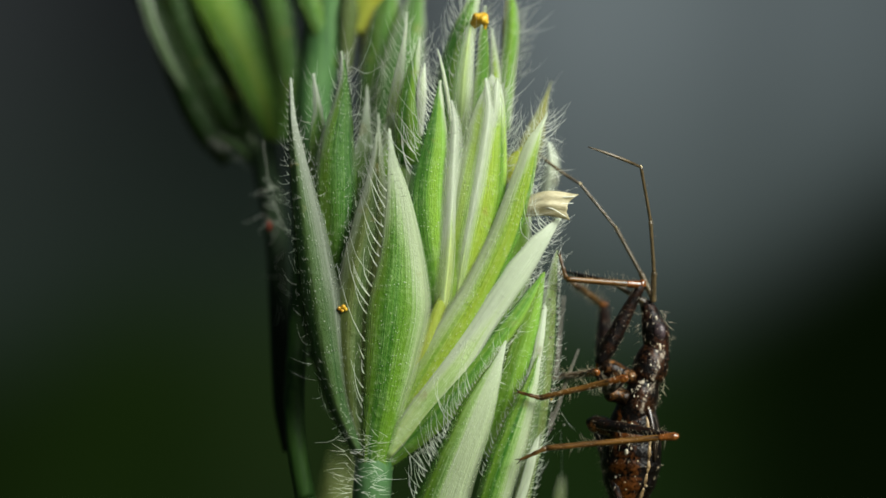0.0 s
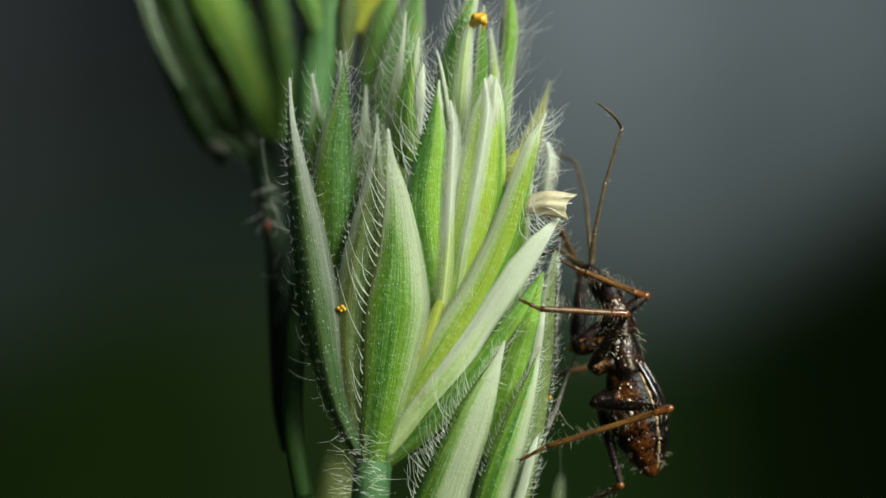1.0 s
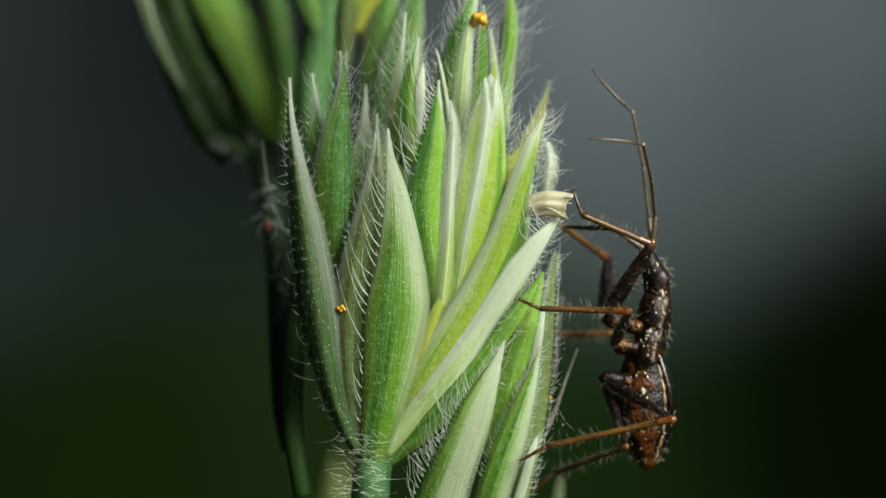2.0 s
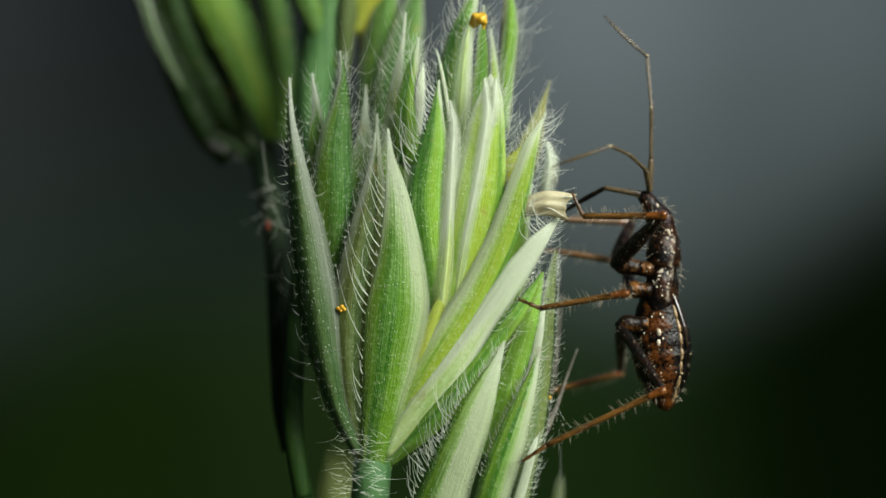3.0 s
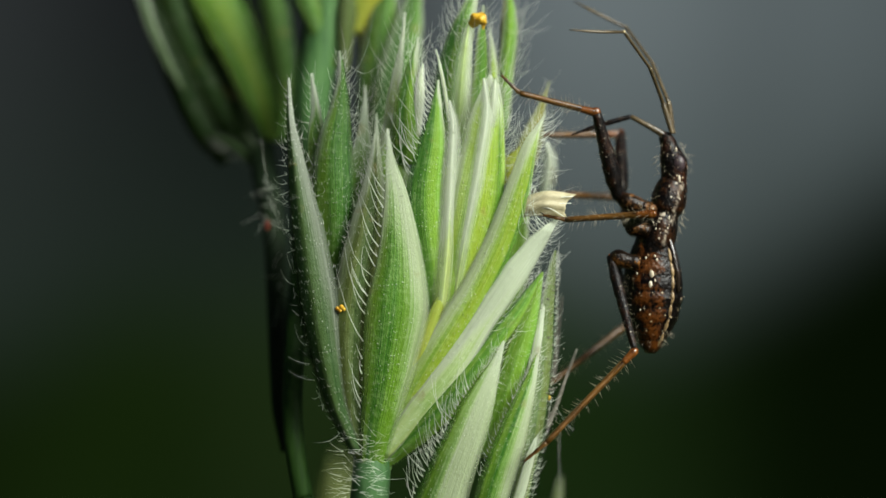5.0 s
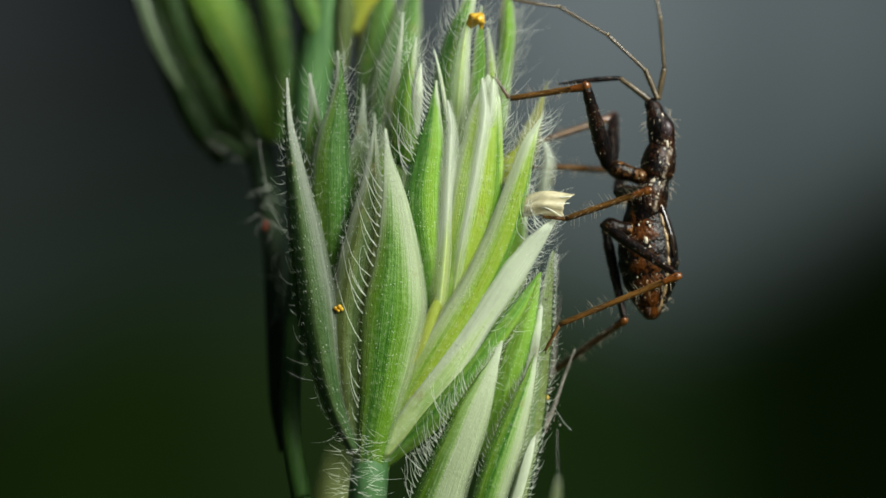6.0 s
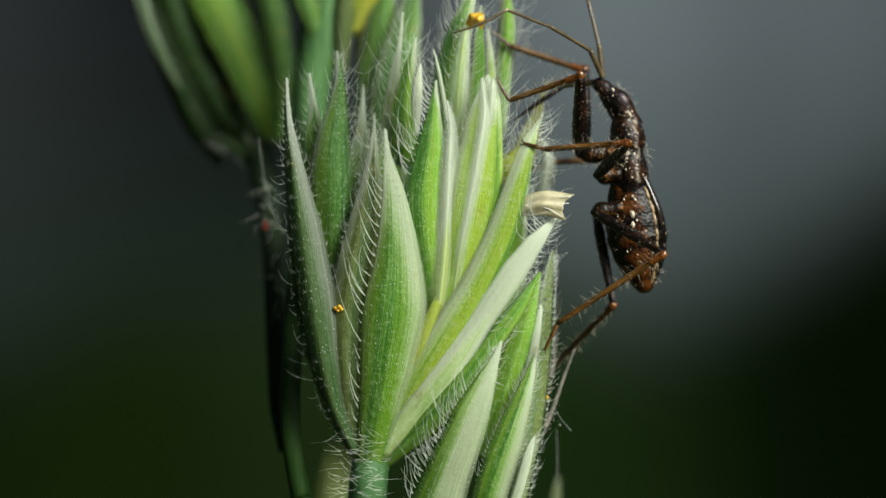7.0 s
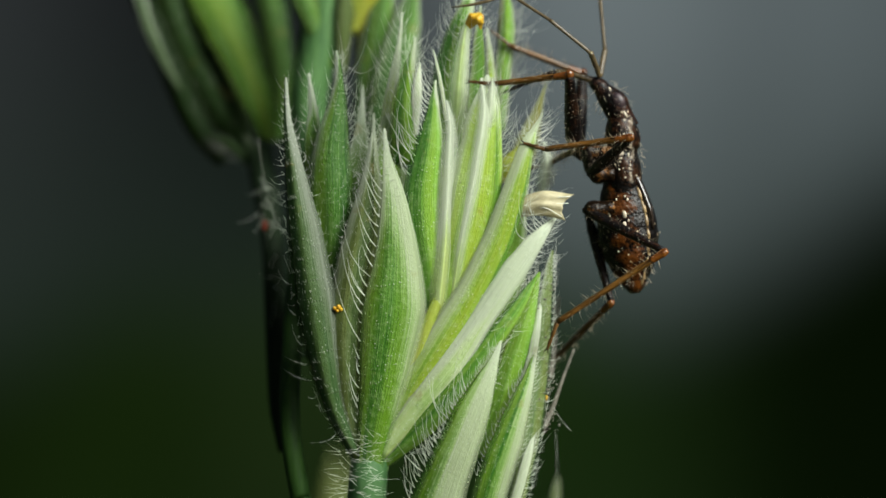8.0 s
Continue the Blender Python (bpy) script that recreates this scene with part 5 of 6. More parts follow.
        lean = math.degrees(math.atan2(nx - wx, nz - wz))
        m = Matrix.Translation(mm(wx, side_y, wz)) @ pose(0, 0, 0, 0, lean, 0) @ pose(0, 0, 0, 0, 0, -roll)
        poses[t] = m
        rows["bug"].append((t, m))
        inv = m.inverted()
        neck = m @ (Vector((0.05, 0, THORAX)) / 1000)
        hl = math.degrees(math.atan2(hx - nx, hz - nz))
        rows["head"].append((t, inv @ Matrix.Translation(neck) @ pose(0, 0, 0, 0, hl, 0) @ pose(0, 0, 0, 0, 0, -roll)))
        tl = math.degrees(math.atan2(wx - tx, wz - tz))
        rows["abdomen"].append((t, inv @ Matrix.Translation(m.translation) @ pose(0, 0, 0, 0, tl, 0) @ pose(0, 0, 0, 0, 0, -roll)))
    walk(bug, rows["bug"])
    walk(head, rows["head"])
    walk(abdomen, rows["abdomen"])
    heads = {t: poses[t] @ m for t, m in rows["head"]}

    class Pointer:
        """Turns a segment from one aim to the next by the shortest way."""

        def __init__(self):
            self.q, self.d = None, None

        def aim(self, joint, d):
            d = d.normalized()
            if self.q is None:
                self.q = d.to_track_quat("Z", "Y")
            else:
                self.q = self.d.rotation_difference(d) @ self.q
            self.d = d
            return Matrix.Translation(joint) @ self.q.to_matrix().to_4x4()

    def key_chain(parts, chains):
        """chains: for each time the joints of the parts, in the world."""
        for k, ob in enumerate(parts):
            p = Pointer()
            walk(ob, [(t, poses[t].inverted() @ p.aim(c[k], c[k + 1] - c[k])) for t, c in zip(times, chains)])

    def knee_of(hip, ankle, a, b, wish, side):
        """The knee of a leg whose hip and ankle stand: on its circle, nearest to where it shows, bent outwards."""
        d = ankle - hip
        span = max(min(d.length, (a + b) * 0.995), abs(a - b) * 1.02)
        d.normalize()
        along = (a * a - b * b + span * span) / (2 * span)
        r = math.sqrt(max(a * a - along * along, 0))
        u = d.orthogonal().normalized()
        v = d.cross(u)
        best = None
        for i in range(180):
            w = 2 * math.pi * i / 180
            k = hip + d * along + (u * math.cos(w) + v * math.sin(w)) * r
            miss = math.hypot(k.x - wish.x, k.z - wish.z) - 0.15 * side * (k.y - hip.y)
            if best is None or miss < best[0]:
                best = (miss, k)
        return best[1]

    def key_leg(pair, side, rows, depth):
        """rows: seconds, x and z of the knee, the ankle and the toe; depth: how deep the foot stands."""
        at = track(rows)
        deep = track(depth)
        a, b, e = (n / 1000 for n in LEG_SIZES[pair])
        x, y, z = HIPS[pair]
        chains = []
        for t in times:
            kx, kz, ax, az, ex, ez = at(t)
            fy = deep(t)[0]
            hip = poses[t] @ (Vector((x, side * y, z)) / 1000)
            ankle = mm(ax, fy, az)
            knee = knee_of(hip, ankle, a, b, mm(kx, 0, kz), side)
            ankle = knee + (ankle - knee).normalized() * b
            toe = ankle + (mm(ex, fy + side * -0.04, ez) - mm(ax, fy, az)).normalized() * e
            chains.append((hip, knee, ankle, toe))
        key_chain(LEGS[pair, side], chains)

    # near front leg
    key_leg("front", -1, ([(0, 4.42, -0.67, 2.72, -0.66, 2.56, -0.09),
        (0.2, 4.46, -0.46, 2.73, -0.66, 2.57, -0.11),
        (0.4, 4.43, -0.31, 2.72, -0.65, 2.56, -0.11),
        (0.6, 4.42, -0.24, 2.72, -0.65, 2.56, -0.14),
        (0.8, 4.33, -0.36, 2.71, -0.62, 2.51, -0.26),
        (1, 4.76, -0.68, 3.12, -0.51, 2.68, -0.30),
        (1.2, 4.73, -0.36, 3.24, 0.48, 3.14, 1.01),
        (1.4, 4.64, -0.36, 3.36, 0.76, 3.53, 1.25),
        (1.5, 4.42, -0.11, 2.96, 0.78, 2.83, 1.32),
        (1.7, 4.57, -0.05, 3.03, 0.76, 2.87, 1.25),
        (2.8, 4.82, 0.70, 3.09, 0.71, 2.87, 1.15),
        (3, 4.79, 0.70, 3.07, 0.72, 2.87, 1.15)] +
        [(3.2, 4.73, 0.94, 3.05, 0.72, 2.91, 1.13),
        (3.5, 4.77, 1.07, 3.09, 0.72, 2.87, 1.15),
        (3.8, 4.67, 1.13, 3.12, 0.78, 2.88, 1.15),
        (4.2, 4.61, 1.44, 3.09, 0.86, 2.87, 1.15),
        (4.5, 4.67, 1.48, 3.09, 0.88, 2.87, 1.19),
        (4.6, 4.67, 1.50, 3.09, 0.88, 2.87, 1.19),
        (4.7, 4.54, 1.87, 3.80, 2.87, 3.30, 3.61),
        (5, 3.68, 3.24, 1.69, 3.43, 1.25, 3.86),
        (5.8, 3.15, 3.49, 1.44, 3.34, 1.17, 3.76),
        (6.2, 3.12, 3.64, 1.50, 3.30, 1.19, 3.74),
        (6.5, 2.99, 3.80, 1.48, 3.28, 1.19, 3.74),
        (6.7, 2.93, 3.80, 1.48, 3.28, 1.19, 3.74)] +
        [(7.6, 3.08, 3.76, 1.44, 3.28, 1.17, 3.76),
        (7.8, 3.05, 3.82, 1.44, 4.05, 0.94, 4.08),
        (8, 2.74, 3.80, 1.13, 3.64, 0.38, 3.71)]),
            ((0, -0.3), (0.9, -0.3), (1.5, -0.8), (4.6, -0.8), (5.2, -0.2), (7.6, -0.2), (8.0, -0.3)))
    # near middle leg
    key_leg("middle", -1, ([(0, 3.99, -2.78, 2.12, -3.25, 1.75, -3.15),
        (0.2, 3.96, -2.72, 2.31, -3.23, 1.79, -3.15),
        (0.4, 4.54, -1.97, 2.93, -2.47, 2.74, -2.72),
        (0.5, 4.61, -1.73, 2.91, -1.33, 2.56, -1.17),
        (0.6, 4.11, -1.42, 2.15, -1.30, 1.71, -1.06),
        (0.8, 4.02, -1.38, 2.12, -1.30, 1.69, -1.11),
        (1.5, 4.05, -1.48, 2.12, -1.32, 1.69, -1.11),
        (1.7, 4.02, -1.54, 2.12, -1.30, 1.69, -1.11),
        (2.8, 4.05, -0.92, 2.12, -1.29, 1.69, -1.11),
        (3, 4.02, -0.96, 2.12, -1.29, 1.69, -1.11),
        (3.2, 4.05, -0.96, 2.12, -1.29, 1.69, -1.11),
        (3.8, 4.05, -0.88, 2.16, -1.27, 1.69, -1.08)] +
        [(4, 4.67, -0.30, 2.81, -0.67, 2.43, -0.61),
        (4.2, 4.61, 0.51, 2.68, 0.61, 2.12, 0.73),
        (4.7, 4.64, 0.61, 2.68, 0.63, 2.16, 0.76),
        (5.8, 4.52, 1.22, 2.68, 0.66, 2.06, 0.72),
        (6.2, 4.42, 1.28, 2.68, 0.66, 2.09, 0.70),
        (6.4, 4.42, 1.32, 2.68, 0.66, 2.09, 0.70),
        (6.5, 4.36, 1.69, 2.68, 0.57, 2.19, 0.51),
        (6.6, 4.27, 2.12, 2.50, 1.38, 2.12, 1.38),
        (6.7, 4.17, 2.37, 2.31, 2.22, 1.94, 2.27),
        (6.8, 4.05, 2.31, 2.25, 2.19, 1.87, 2.30),
        (7.8, 3.99, 2.31, 2.25, 2.19, 1.87, 2.30),
        (8, 4.05, 2.43, 2.25, 2.19, 1.87, 2.30)]),
            ((0, -1.0), (0.3, -1.0), (0.6, -1.15), (3.8, -1.15), (4.2, -1.05), (6.4, -1.05), (6.7, -0.6), (8.0, -0.6)))
    # near hind leg
    key_leg("hind", -1, ([(0, 5.04, -4.08, 2.25, -4.33, 1.75, -4.56),
        (0.2, 5.02, -4.02, 2.25, -4.33, 1.75, -4.56),
        (0.4, 4.98, -3.90, 2.25, -4.33, 1.75, -4.56),
        (0.6, 4.95, -3.77, 2.25, -4.32, 1.75, -4.56),
        (0.8, 4.92, -3.54, 2.25, -4.31, 1.75, -4.56),
        (1, 4.98, -3.46, 2.25, -4.30, 1.75, -4.56),
        (1.2, 4.98, -3.65, 2.25, -4.30, 1.75, -4.56),
        (1.5, 5.04, -3.81, 2.25, -4.30, 1.75, -4.56),
        (1.7, 4.98, -3.90, 2.25, -4.30, 1.75, -4.56),
        (2.8, 4.79, -3.15, 2.25, -4.27, 1.75, -4.61),
        (3, 4.73, -3.12, 2.25, -4.27, 1.75, -4.61),
        (3.2, 4.73, -3.15, 2.25, -4.26, 1.75, -4.63)] +
        [(3.5, 4.73, -3.09, 2.25, -4.25, 1.75, -4.64),
        (3.8, 4.67, -2.97, 2.25, -4.23, 1.75, -4.64),
        (4.2, 4.51, -2.59, 2.25, -4.21, 1.75, -4.64),
        (4.5, 4.48, -2.53, 2.25, -4.21, 1.75, -4.64),
        (4.7, 4.36, -2.41, 2.25, -4.21, 1.75, -4.64),
        (5.1, 4.30, -2.22, 2.25, -4.21, 1.75, -4.64),
        (5.5, 5.10, -0.86, 2.56, -1.66, 2.21, -2.28),
        (5.8, 5.14, -0.71, 2.56, -1.66, 2.21, -2.28),
        (6.2, 5.04, -0.55, 2.53, -1.65, 2.20, -2.28),
        (6.5, 4.92, -0.30, 2.56, -1.63, 2.19, -2.28),
        (6.7, 4.79, -0.07, 2.51, -1.63, 2.19, -2.28),
        (7, 4.79, -0.11, 2.50, -1.63, 2.19, -2.28)] +
        [(7.8, 4.85, -0.09, 2.50, -1.60, 2.22, -2.28),
        (8, 4.82, -0.11, 2.50, -1.60, 2.25, -2.28)]),
            ((0, -1.2), (5.1, -1.2), (5.5, -0.8), (8.0, -0.8)))
    # far front leg
    key_leg("front", 1, ([(0, 3.72, -1.38, 2.99, -0.81, 2.74, -0.62),
        (0.2, 3.60, -0.75, 2.80, 0.33, 2.55, 0.52),
        (0.4, 3.65, -0.37, 2.80, 0.52, 2.55, 0.71),
        (0.5, 3.56, -0.30, 2.67, 0.52, 2.42, 0.71),
        (0.8, 3.18, -0.24, 2.61, 0.46, 2.42, 0.65),
        (1, 3.12, -0.24, 2.61, 0.46, 2.42, 0.65),
        (1.2, 3.37, -0.43, 2.61, 0.46, 2.42, 0.65),
        (1.5, 3.72, -0.49, 2.61, 0.52, 2.42, 0.71),
        (1.7, 3.72, -0.39, 2.67, 0.46, 2.42, 0.62),
        (2.8, 3.69, 0.52, 2.61, 0.71, 2.23, 0.90),
        (3, 4.16, 0.67, 2.74, 0.67, 2.48, 0.77),
        (3.2, 4.21, 0.77, 2.74, 0.70, 2.48, 0.77)] +
        [(3.5, 4.26, 0.90, 2.74, 0.65, 2.48, 0.77),
        (3.6, 4.23, 0.84, 2.74, 0.65, 2.48, 0.77),
        (3.8, 4.41, 2.04, 2.99, 2.99, 2.67, 3.37),
        (4, 4.17, 2.29, 2.42, 2.70, 2.10, 2.80),
        (4.2, 4.13, 2.36, 2.52, 2.57, 2.25, 2.65),
        (4.7, 4.13, 2.48, 2.36, 2.61, 2.10, 2.67),
        (5.8, 3.88, 2.99, 2.29, 2.48, 1.98, 2.42),
        (6.2, 3.75, 3.09, 2.48, 2.51, 2.17, 2.42),
        (6.3, 3.75, 3.09, 2.48, 2.51, 2.17, 2.42),
        (6.5, 3.18, 4.32, 1.53, 4.89, 1.28, 5.02),
        (6.7, 3.43, 4.23, 1.57, 4.73, 1.32, 4.89),
        (7, 3.24, 4.04, 1.53, 4.57, 1.28, 4.76)] +
        [(8, 3.22, 3.94, 1.53, 4.57, 1.28, 4.76)]),
            ((0, 0.9), (1.7, 0.9), (2.6, 1.7), (6.3, 1.7), (6.5, 1.4), (8.0, 1.4)))
    # far middle leg
    key_leg("middle", 1, ([(0, 3.37, -2.71, 2.55, -2.88, 2.23, -2.90),
        (1.5, 3.31, -2.71, 2.48, -2.84, 2.17, -2.90),
        (1.7, 3.31, -2.71, 2.48, -2.84, 2.17, -2.90),
        (2.6, 3.72, -0.18, 2.55, -0.08, 2.23, -0.05),
        (3, 3.75, -0.11, 2.55, -0.05, 2.23, -0.03),
        (3.2, 3.81, 0.27, 2.71, 0.49, 2.38, 0.56),
        (3.5, 4.13, 0.42, 2.55, 0.48, 2.23, 0.52),
        (3.8, 4.07, 0.46, 2.58, 0.46, 2.25, 0.49),
        (4.7, 4.07, 0.52, 2.55, 0.48, 2.23, 0.52),
        (5.2, 3.81, 1.75, 2.42, 1.75, 2.10, 1.79),
        (5.8, 3.81, 1.75, 2.42, 1.75, 2.10, 1.79),
        (6.2, 3.69, 2.04, 2.48, 1.96, 2.17, 1.91)] +
        [(6.5, 3.43, 2.23, 2.42, 1.95, 2.10, 1.85),
        (8, 3.24, 2.23, 2.42, 1.95, 2.10, 1.85)]),
            ((0, 1.2), (1.7, 1.2), (2.6, 1.5), (4.7, 1.5), (5.2, 1.4), (6.2, 1.4), (6.5, 1.2), (8.0, 1.2)))
    # far hind leg
    key_leg("hind", 1, ([(0, 3.94, -5.56, 2.55, -6.57, 2.23, -6.95),
        (1.5, 3.88, -5.31, 2.42, -6.07, 2.10, -6.45),
        (1.7, 3.88, -5.31, 2.42, -6.07, 2.10, -6.45),
        (2.6, 4.13, -2.71, 2.46, -3.15, 2.10, -3.28),
        (3.5, 4.23, -2.77, 2.46, -3.15, 2.10, -3.28),
        (4.7, 4.19, -2.27, 2.46, -3.03, 2.10, -3.15),
        (5.8, 4.07, -1.70, 2.42, -2.88, 2.17, -3.15),
        (6.2, 3.98, -1.51, 2.43, -2.81, 2.17, -3.15),
        (6.5, 3.81, -1.44, 2.42, -2.77, 2.17, -3.15),
        (6.7, 3.75, -1.38, 2.46, -2.75, 2.17, -3.15),
        (8, 3.69, -1.38, 2.38, -2.67, 2.17, -3.15)]),
            ((0, 2.0), (1.7, 2.0), (2.6, 0.6), (4.7, 0.6), (5.6, 2.2), (8.0, 2.2)))

    def key_feeler(parts, sizes, rows, root, out, fan):
        """A chain of segments that shows as the rows say; what a segment lacks in length it leans out of the plane."""
        at = track(rows)
        chains = []
        for t in times:
            v = at(t)
            p = heads[t] @ (Vector(root) / 1000)
            joints = [p]
            for k, n in enumerate(sizes):
                dx, dz = v[2 * k + 2] - p.x * 1000, v[2 * k + 3] - (p.z - HEIGHT) * 1000
                flat = math.hypot(dx, dz)
                lack = math.sqrt(max(0.0, n * n - flat * flat)) * fan
                p = p + Vector((dx, out * lack, dz)).normalized() * (n / 1000)
                joints.append(p)
            chains.append(joints)
        key_chain(parts, chains)

    key_feeler(ANTENNAE[-1], ANT_SIZES, ([(0, 4.70, -1.30, 4.67, -0.51, 4.58, 0.61, 4.35, 1.80, 3.17, 2.23),
        (0.2, 4.70, -0.99, 4.70, -0.24, 4.51, 0.91, 4.29, 2.08, 3.05, 2.48),
        (0.4, 4.39, -0.49, 4.36, 0.07, 4.10, 1.11, 3.74, 2.16, 2.45, 2.33),
        (0.5, 4.24, -0.49, 4.20, 0.11, 3.91, 1.14, 3.55, 2.17, 2.30, 2.29),
        (0.6, 3.98, -0.49, 3.98, 0.26, 3.91, 1.29, 3.80, 2.35, 2.74, 2.55),
        (0.8, 3.33, -0.36, 3.35, 0.33, 3.51, 1.35, 3.67, 2.48, 2.92, 2.66),
        (1, 3.30, -0.36, 3.36, 0.35, 3.61, 1.51, 3.98, 2.74, 3.35, 3.21),
        (1.2, 3.76, -0.36, 3.76, 0.33, 3.83, 1.45, 3.91, 2.55, 3.05, 2.86)] +
        [(1.4, 4.20, -0.36, 4.26, 0.29, 4.51, 1.32, 4.74, 2.41, 3.76, 2.89),
        (1.5, 4.39, -0.36, 4.54, 0.24, 4.85, 1.26, 5.20, 2.39, 4.39, 2.92),
        (1.7, 4.85, -0.36, 4.92, 0.33, 4.86, 1.35, 4.72, 2.45, 3.33, 2.83),
        (2.8, 4.20, 1.07, 4.15, 1.70, 3.83, 1.89, 3.33, 1.76, 2.51, 1.14),
        (3, 4.51, 1.20, 4.47, 1.74, 4.05, 2.05, 3.58, 2.20, 2.33, 1.76),
        (3.2, 4.92, 1.20, 4.95, 1.89, 4.55, 2.41, 3.92, 2.85, 2.64, 2.74),
        (3.5, 5.47, 1.39, 5.66, 2.08, 5.26, 2.70, 4.76, 3.36, 3.35, 3.58),
        (3.8, 5.60, 1.45, 6.26, 1.95, 7.08, 2.58, 7.39, 3.64, 6.95, 4.89)] +
        [(4, 5.51, 1.76, 5.60, 2.33, 5.47, 2.83, 5.20, 3.26, 3.95, 3.29),
        (4.2, 5.26, 2.14, 5.17, 2.70, 4.76, 3.26, 4.14, 3.76, 2.73, 3.64),
        (4.5, 5.26, 2.20, 5.26, 2.70, 4.95, 3.33, 4.45, 3.83, 3.14, 3.80),
        (4.7, 5.14, 2.39, 5.11, 3.01, 5.01, 3.76, 4.70, 4.58, 3.58, 4.76),
        (5.8, 4.64, 3.45, 4.26, 3.95, 3.33, 4.51, 1.89, 5.08, 0.45, 4.64),
        (6, 4.58, 3.51, 4.45, 4.08, 3.51, 4.89, 2.45, 5.45, 1.07, 5.64),
        (6.2, 4.80, 3.76, 4.67, 4.26, 4.01, 5.20, 3.20, 6.14, 2.20, 6.39),
        (6.5, 4.14, 4.14, 3.89, 4.51, 3.08, 4.89, 2.01, 5.14, 0.64, 4.58)] +
        [(6.7, 3.70, 4.14, 3.39, 4.51, 2.39, 4.86, 1.32, 5.04, 0.07, 4.45),
        (7, 3.51, 3.89, 3.26, 4.39, 2.39, 4.86, 1.39, 5.20, 0.07, 4.64),
        (7.5, 3.45, 3.76, 3.14, 4.39, 2.33, 4.92, 1.39, 5.45, 0.07, 5.16),
        (7.8, 3.51, 3.76, 3.14, 4.33, 2.26, 4.86, 1.20, 5.26, -0.11, 4.76),
        (8, 3.51, 3.76, 3.26, 4.33, 2.33, 5.08, 1.45, 5.58, 0.07, 5.26)]),
               (0.02, -0.1, 1.08), -1, 1.0)
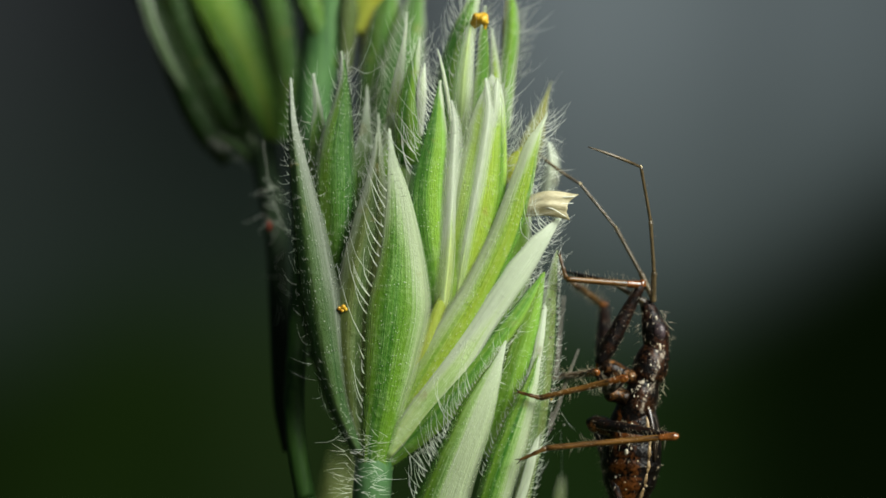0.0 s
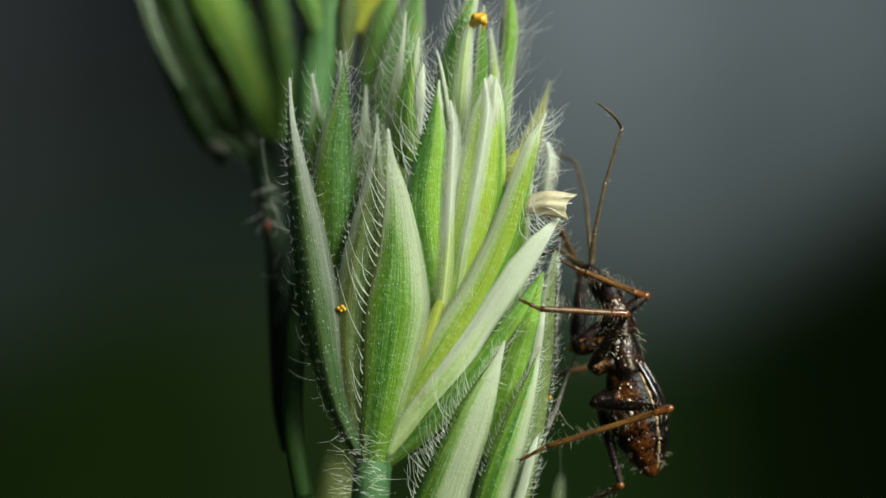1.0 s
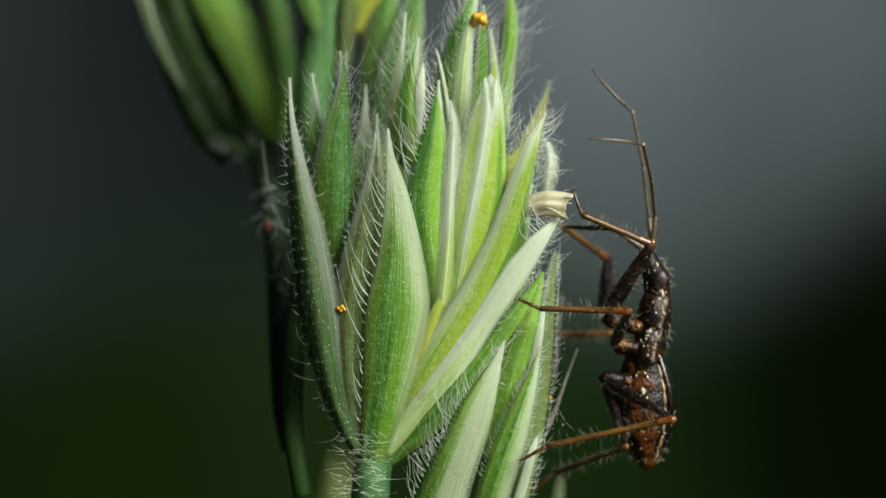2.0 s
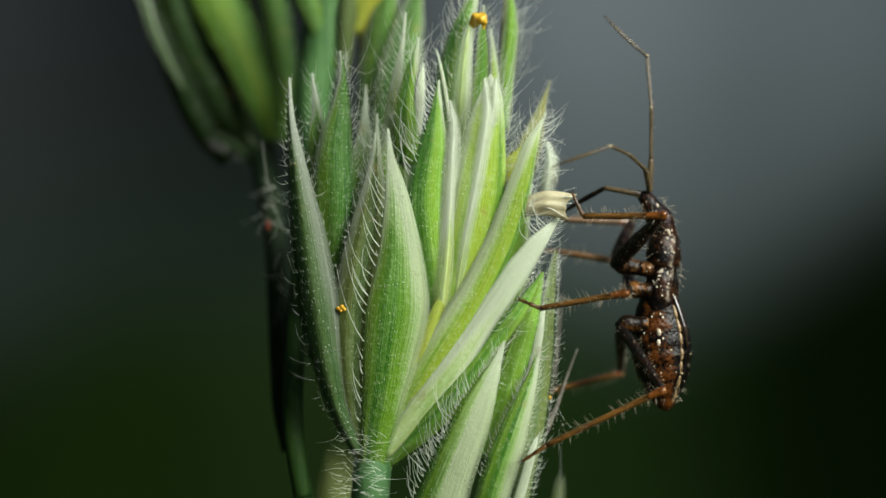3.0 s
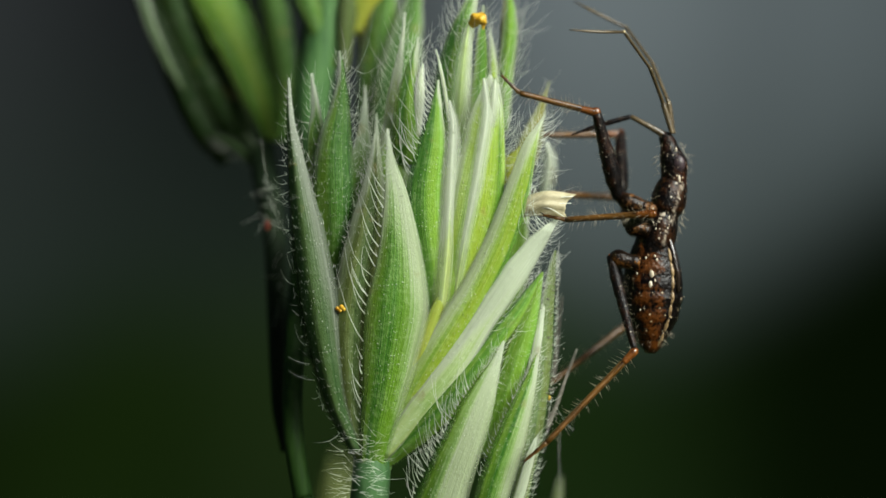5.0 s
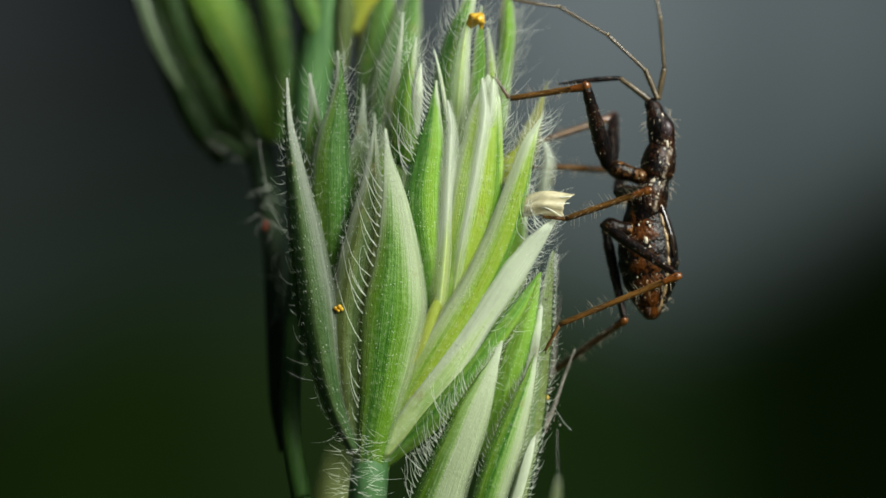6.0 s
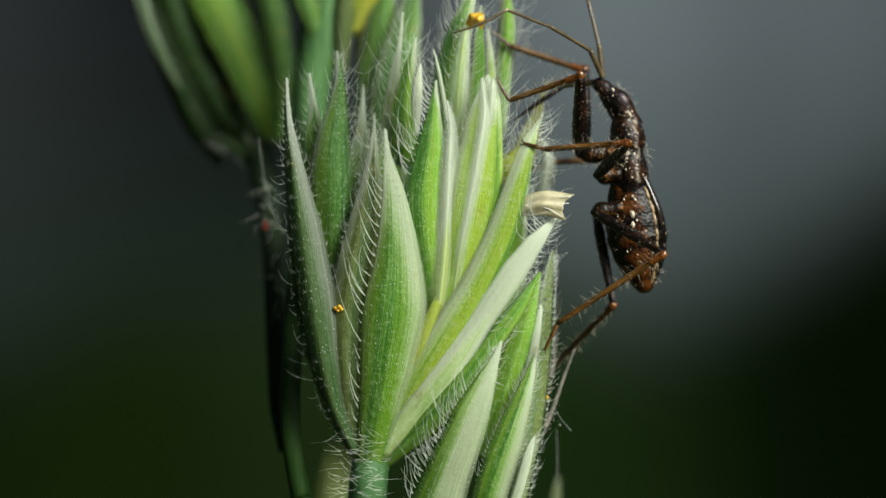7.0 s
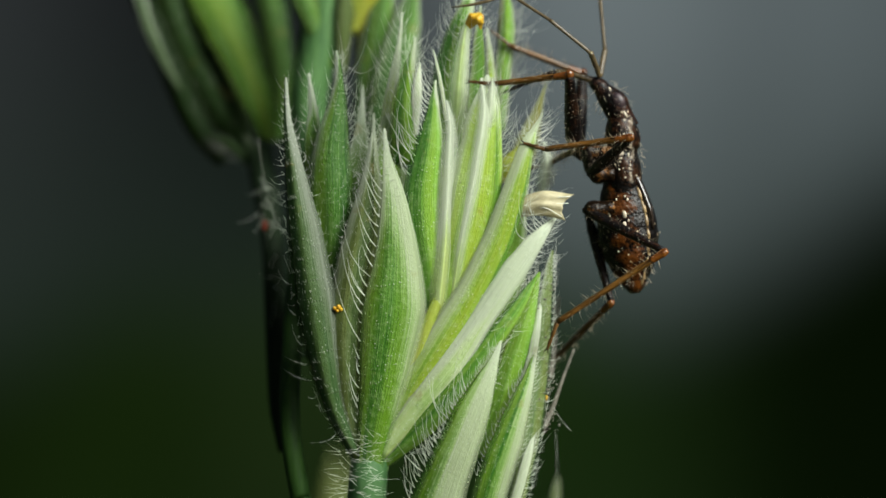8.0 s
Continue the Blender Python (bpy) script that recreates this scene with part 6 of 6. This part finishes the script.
    key_feeler(ANTENNAE[1], ANT_SIZES, ([(0, 4.64, -1.25, 4.38, -0.49, 3.75, 0.65, 2.99, 1.53, 2.10, 2.17),
        (0.2, 4.64, -0.75, 4.26, -0.11, 3.81, 0.71, 3.24, 1.53, 2.23, 2.42),
        (0.4, 4.26, -0.37, 4.00, 0.01, 3.50, 0.90, 2.86, 1.66, 2.10, 2.17),
        (0.6, 3.81, -0.37, 3.65, 0.01, 3.24, 0.65, 2.74, 1.15, 1.98, 1.79),
        (0.8, 3.24, -0.37, 3.15, 0.14, 2.99, 1.15, 2.74, 1.91, 2.10, 2.55),
        (1, 3.24, -0.37, 3.28, 0.27, 3.22, 1.15, 3.05, 1.98, 2.29, 2.42),
        (1.2, 3.69, -0.37, 3.69, 0.27, 3.65, 1.28, 3.50, 2.29, 2.48, 2.99),
        (1.4, 4.16, -0.37, 4.19, 0.52, 4.22, 1.53, 4.07, 2.42, 3.18, 3.12)] +
        [(1.5, 4.26, -0.37, 4.26, 0.27, 4.17, 1.28, 4.00, 2.29, 2.89, 3.33),
        (1.7, 4.76, -0.37, 4.76, 0.27, 4.64, 1.41, 4.38, 2.67, 3.31, 3.81),
        (2.8, 4.26, 1.22, 4.16, 1.79, 4.00, 3.12, 3.75, 4.51, 2.48, 5.46),
        (3, 4.57, 1.28, 4.64, 2.17, 4.64, 3.18, 4.57, 4.32, 3.50, 5.33),
        (3.2, 4.99, 1.53, 5.02, 2.04, 4.92, 3.37, 4.64, 4.83, 3.88, 5.59),
        (3.5, 5.50, 1.60, 5.55, 2.17, 5.46, 3.50, 5.21, 4.83, 4.13, 5.59),
        (3.8, 5.62, 1.60, 6.09, 2.17, 6.73, 3.24, 7.30, 4.19, 6.98, 5.52),
        (4, 5.59, 1.85, 5.78, 2.48, 6.09, 3.56, 6.35, 4.70, 5.78, 5.84)] +
        [(4.2, 5.40, 2.23, 5.55, 2.74, 5.71, 3.75, 5.71, 4.83, 4.95, 5.59),
        (4.5, 5.40, 2.23, 5.52, 2.67, 5.84, 3.75, 6.03, 4.76, 5.40, 5.59),
        (4.7, 5.21, 2.42, 5.21, 3.05, 5.02, 3.94, 4.64, 4.76, 3.37, 5.52),
        (5.8, 4.70, 3.50, 4.51, 4.00, 3.81, 4.83, 2.86, 5.71, 1.72, 5.97),
        (6, 4.89, 3.50, 4.95, 4.13, 4.83, 5.21, 4.64, 6.35, 3.75, 7.11),
        (6.2, 4.95, 3.94, 5.21, 4.51, 5.40, 5.59, 5.46, 6.73, 4.76, 7.61),
        (6.5, 4.26, 4.13, 4.19, 4.70, 4.07, 5.59, 3.88, 6.73, 3.12, 7.49),
        (6.7, 3.85, 4.13, 3.79, 4.76, 3.60, 5.59, 3.37, 6.73, 2.61, 7.49)] +
        [(7, 3.56, 3.94, 3.47, 4.57, 3.24, 5.59, 2.86, 6.73, 2.10, 7.49),
        (7.5, 3.56, 3.88, 3.65, 4.45, 3.81, 5.59, 3.88, 6.73, 3.24, 7.61),
        (7.8, 3.60, 3.94, 3.65, 4.45, 3.65, 5.59, 3.56, 6.73, 2.86, 7.61),
        (8, 3.56, 3.88, 3.62, 4.45, 3.52, 5.59, 3.37, 6.73, 2.61, 7.61)]),
               (0.02, 0.1, 1.08), 1, 1.0)
    key_feeler(BEAK, (0.92, 1.4), ([(0, 4.46, -1.18, 3.77, -0.74, 2.71, -0.49),
        (0.2, 4.21, -0.68, 3.65, -0.24, 2.71, -0.18),
        (0.4, 4.09, -0.68, 3.46, -0.24, 2.71, -0.30),
        (0.6, 3.90, -0.80, 3.27, -0.43, 2.58, -0.49),
        (1, 3.15, -0.49, 2.58, 0.01, 1.83, -0.36),
        (1.2, 3.46, -0.49, 2.96, -0.30, 2.21, -0.18),
        (1.4, 3.90, -0.43, 3.27, -0.18, 2.21, 0.01),
        (1.5, 4.21, -0.49, 3.58, 0.01, 2.21, 0.04),
        (1.7, 4.40, -0.24, 3.84, 0.33, 2.71, 0.45),
        (2.8, 4.09, 1.02, 3.33, 1.04, 2.21, 0.64),
        (3, 4.21, 1.14, 3.40, 1.39, 2.58, 0.76),
        (3.2, 4.78, 1.27, 3.90, 1.74, 3.21, 0.95)] +
        [(3.5, 5.28, 1.52, 4.65, 2.21, 3.58, 1.39),
        (3.8, 5.40, 1.64, 4.78, 2.33, 3.52, 1.45),
        (4, 5.09, 1.77, 4.34, 2.33, 3.27, 1.39),
        (4.2, 4.90, 2.14, 4.09, 2.64, 2.83, 1.98),
        (4.5, 5.03, 2.14, 4.15, 2.67, 2.77, 1.96),
        (5.8, 4.46, 3.21, 3.65, 3.71, 2.33, 3.27),
        (6, 4.52, 3.40, 3.71, 3.96, 2.39, 3.65),
        (6.2, 4.65, 3.65, 3.71, 4.27, 2.33, 4.09),
        (6.5, 4.09, 3.96, 3.21, 4.09, 1.83, 3.33),
        (6.7, 3.77, 4.02, 3.15, 3.96, 1.64, 2.96),
        (7, 3.33, 3.77, 2.71, 3.65, 1.52, 2.83),
        (7.8, 3.33, 3.77, 2.21, 3.71, 1.39, 3.15)] +
        [(8, 3.33, 3.84, 2.52, 3.96, 1.27, 3.46)]),
               (-0.1, 0.0, 1.02), 1, 1.0)



motions()
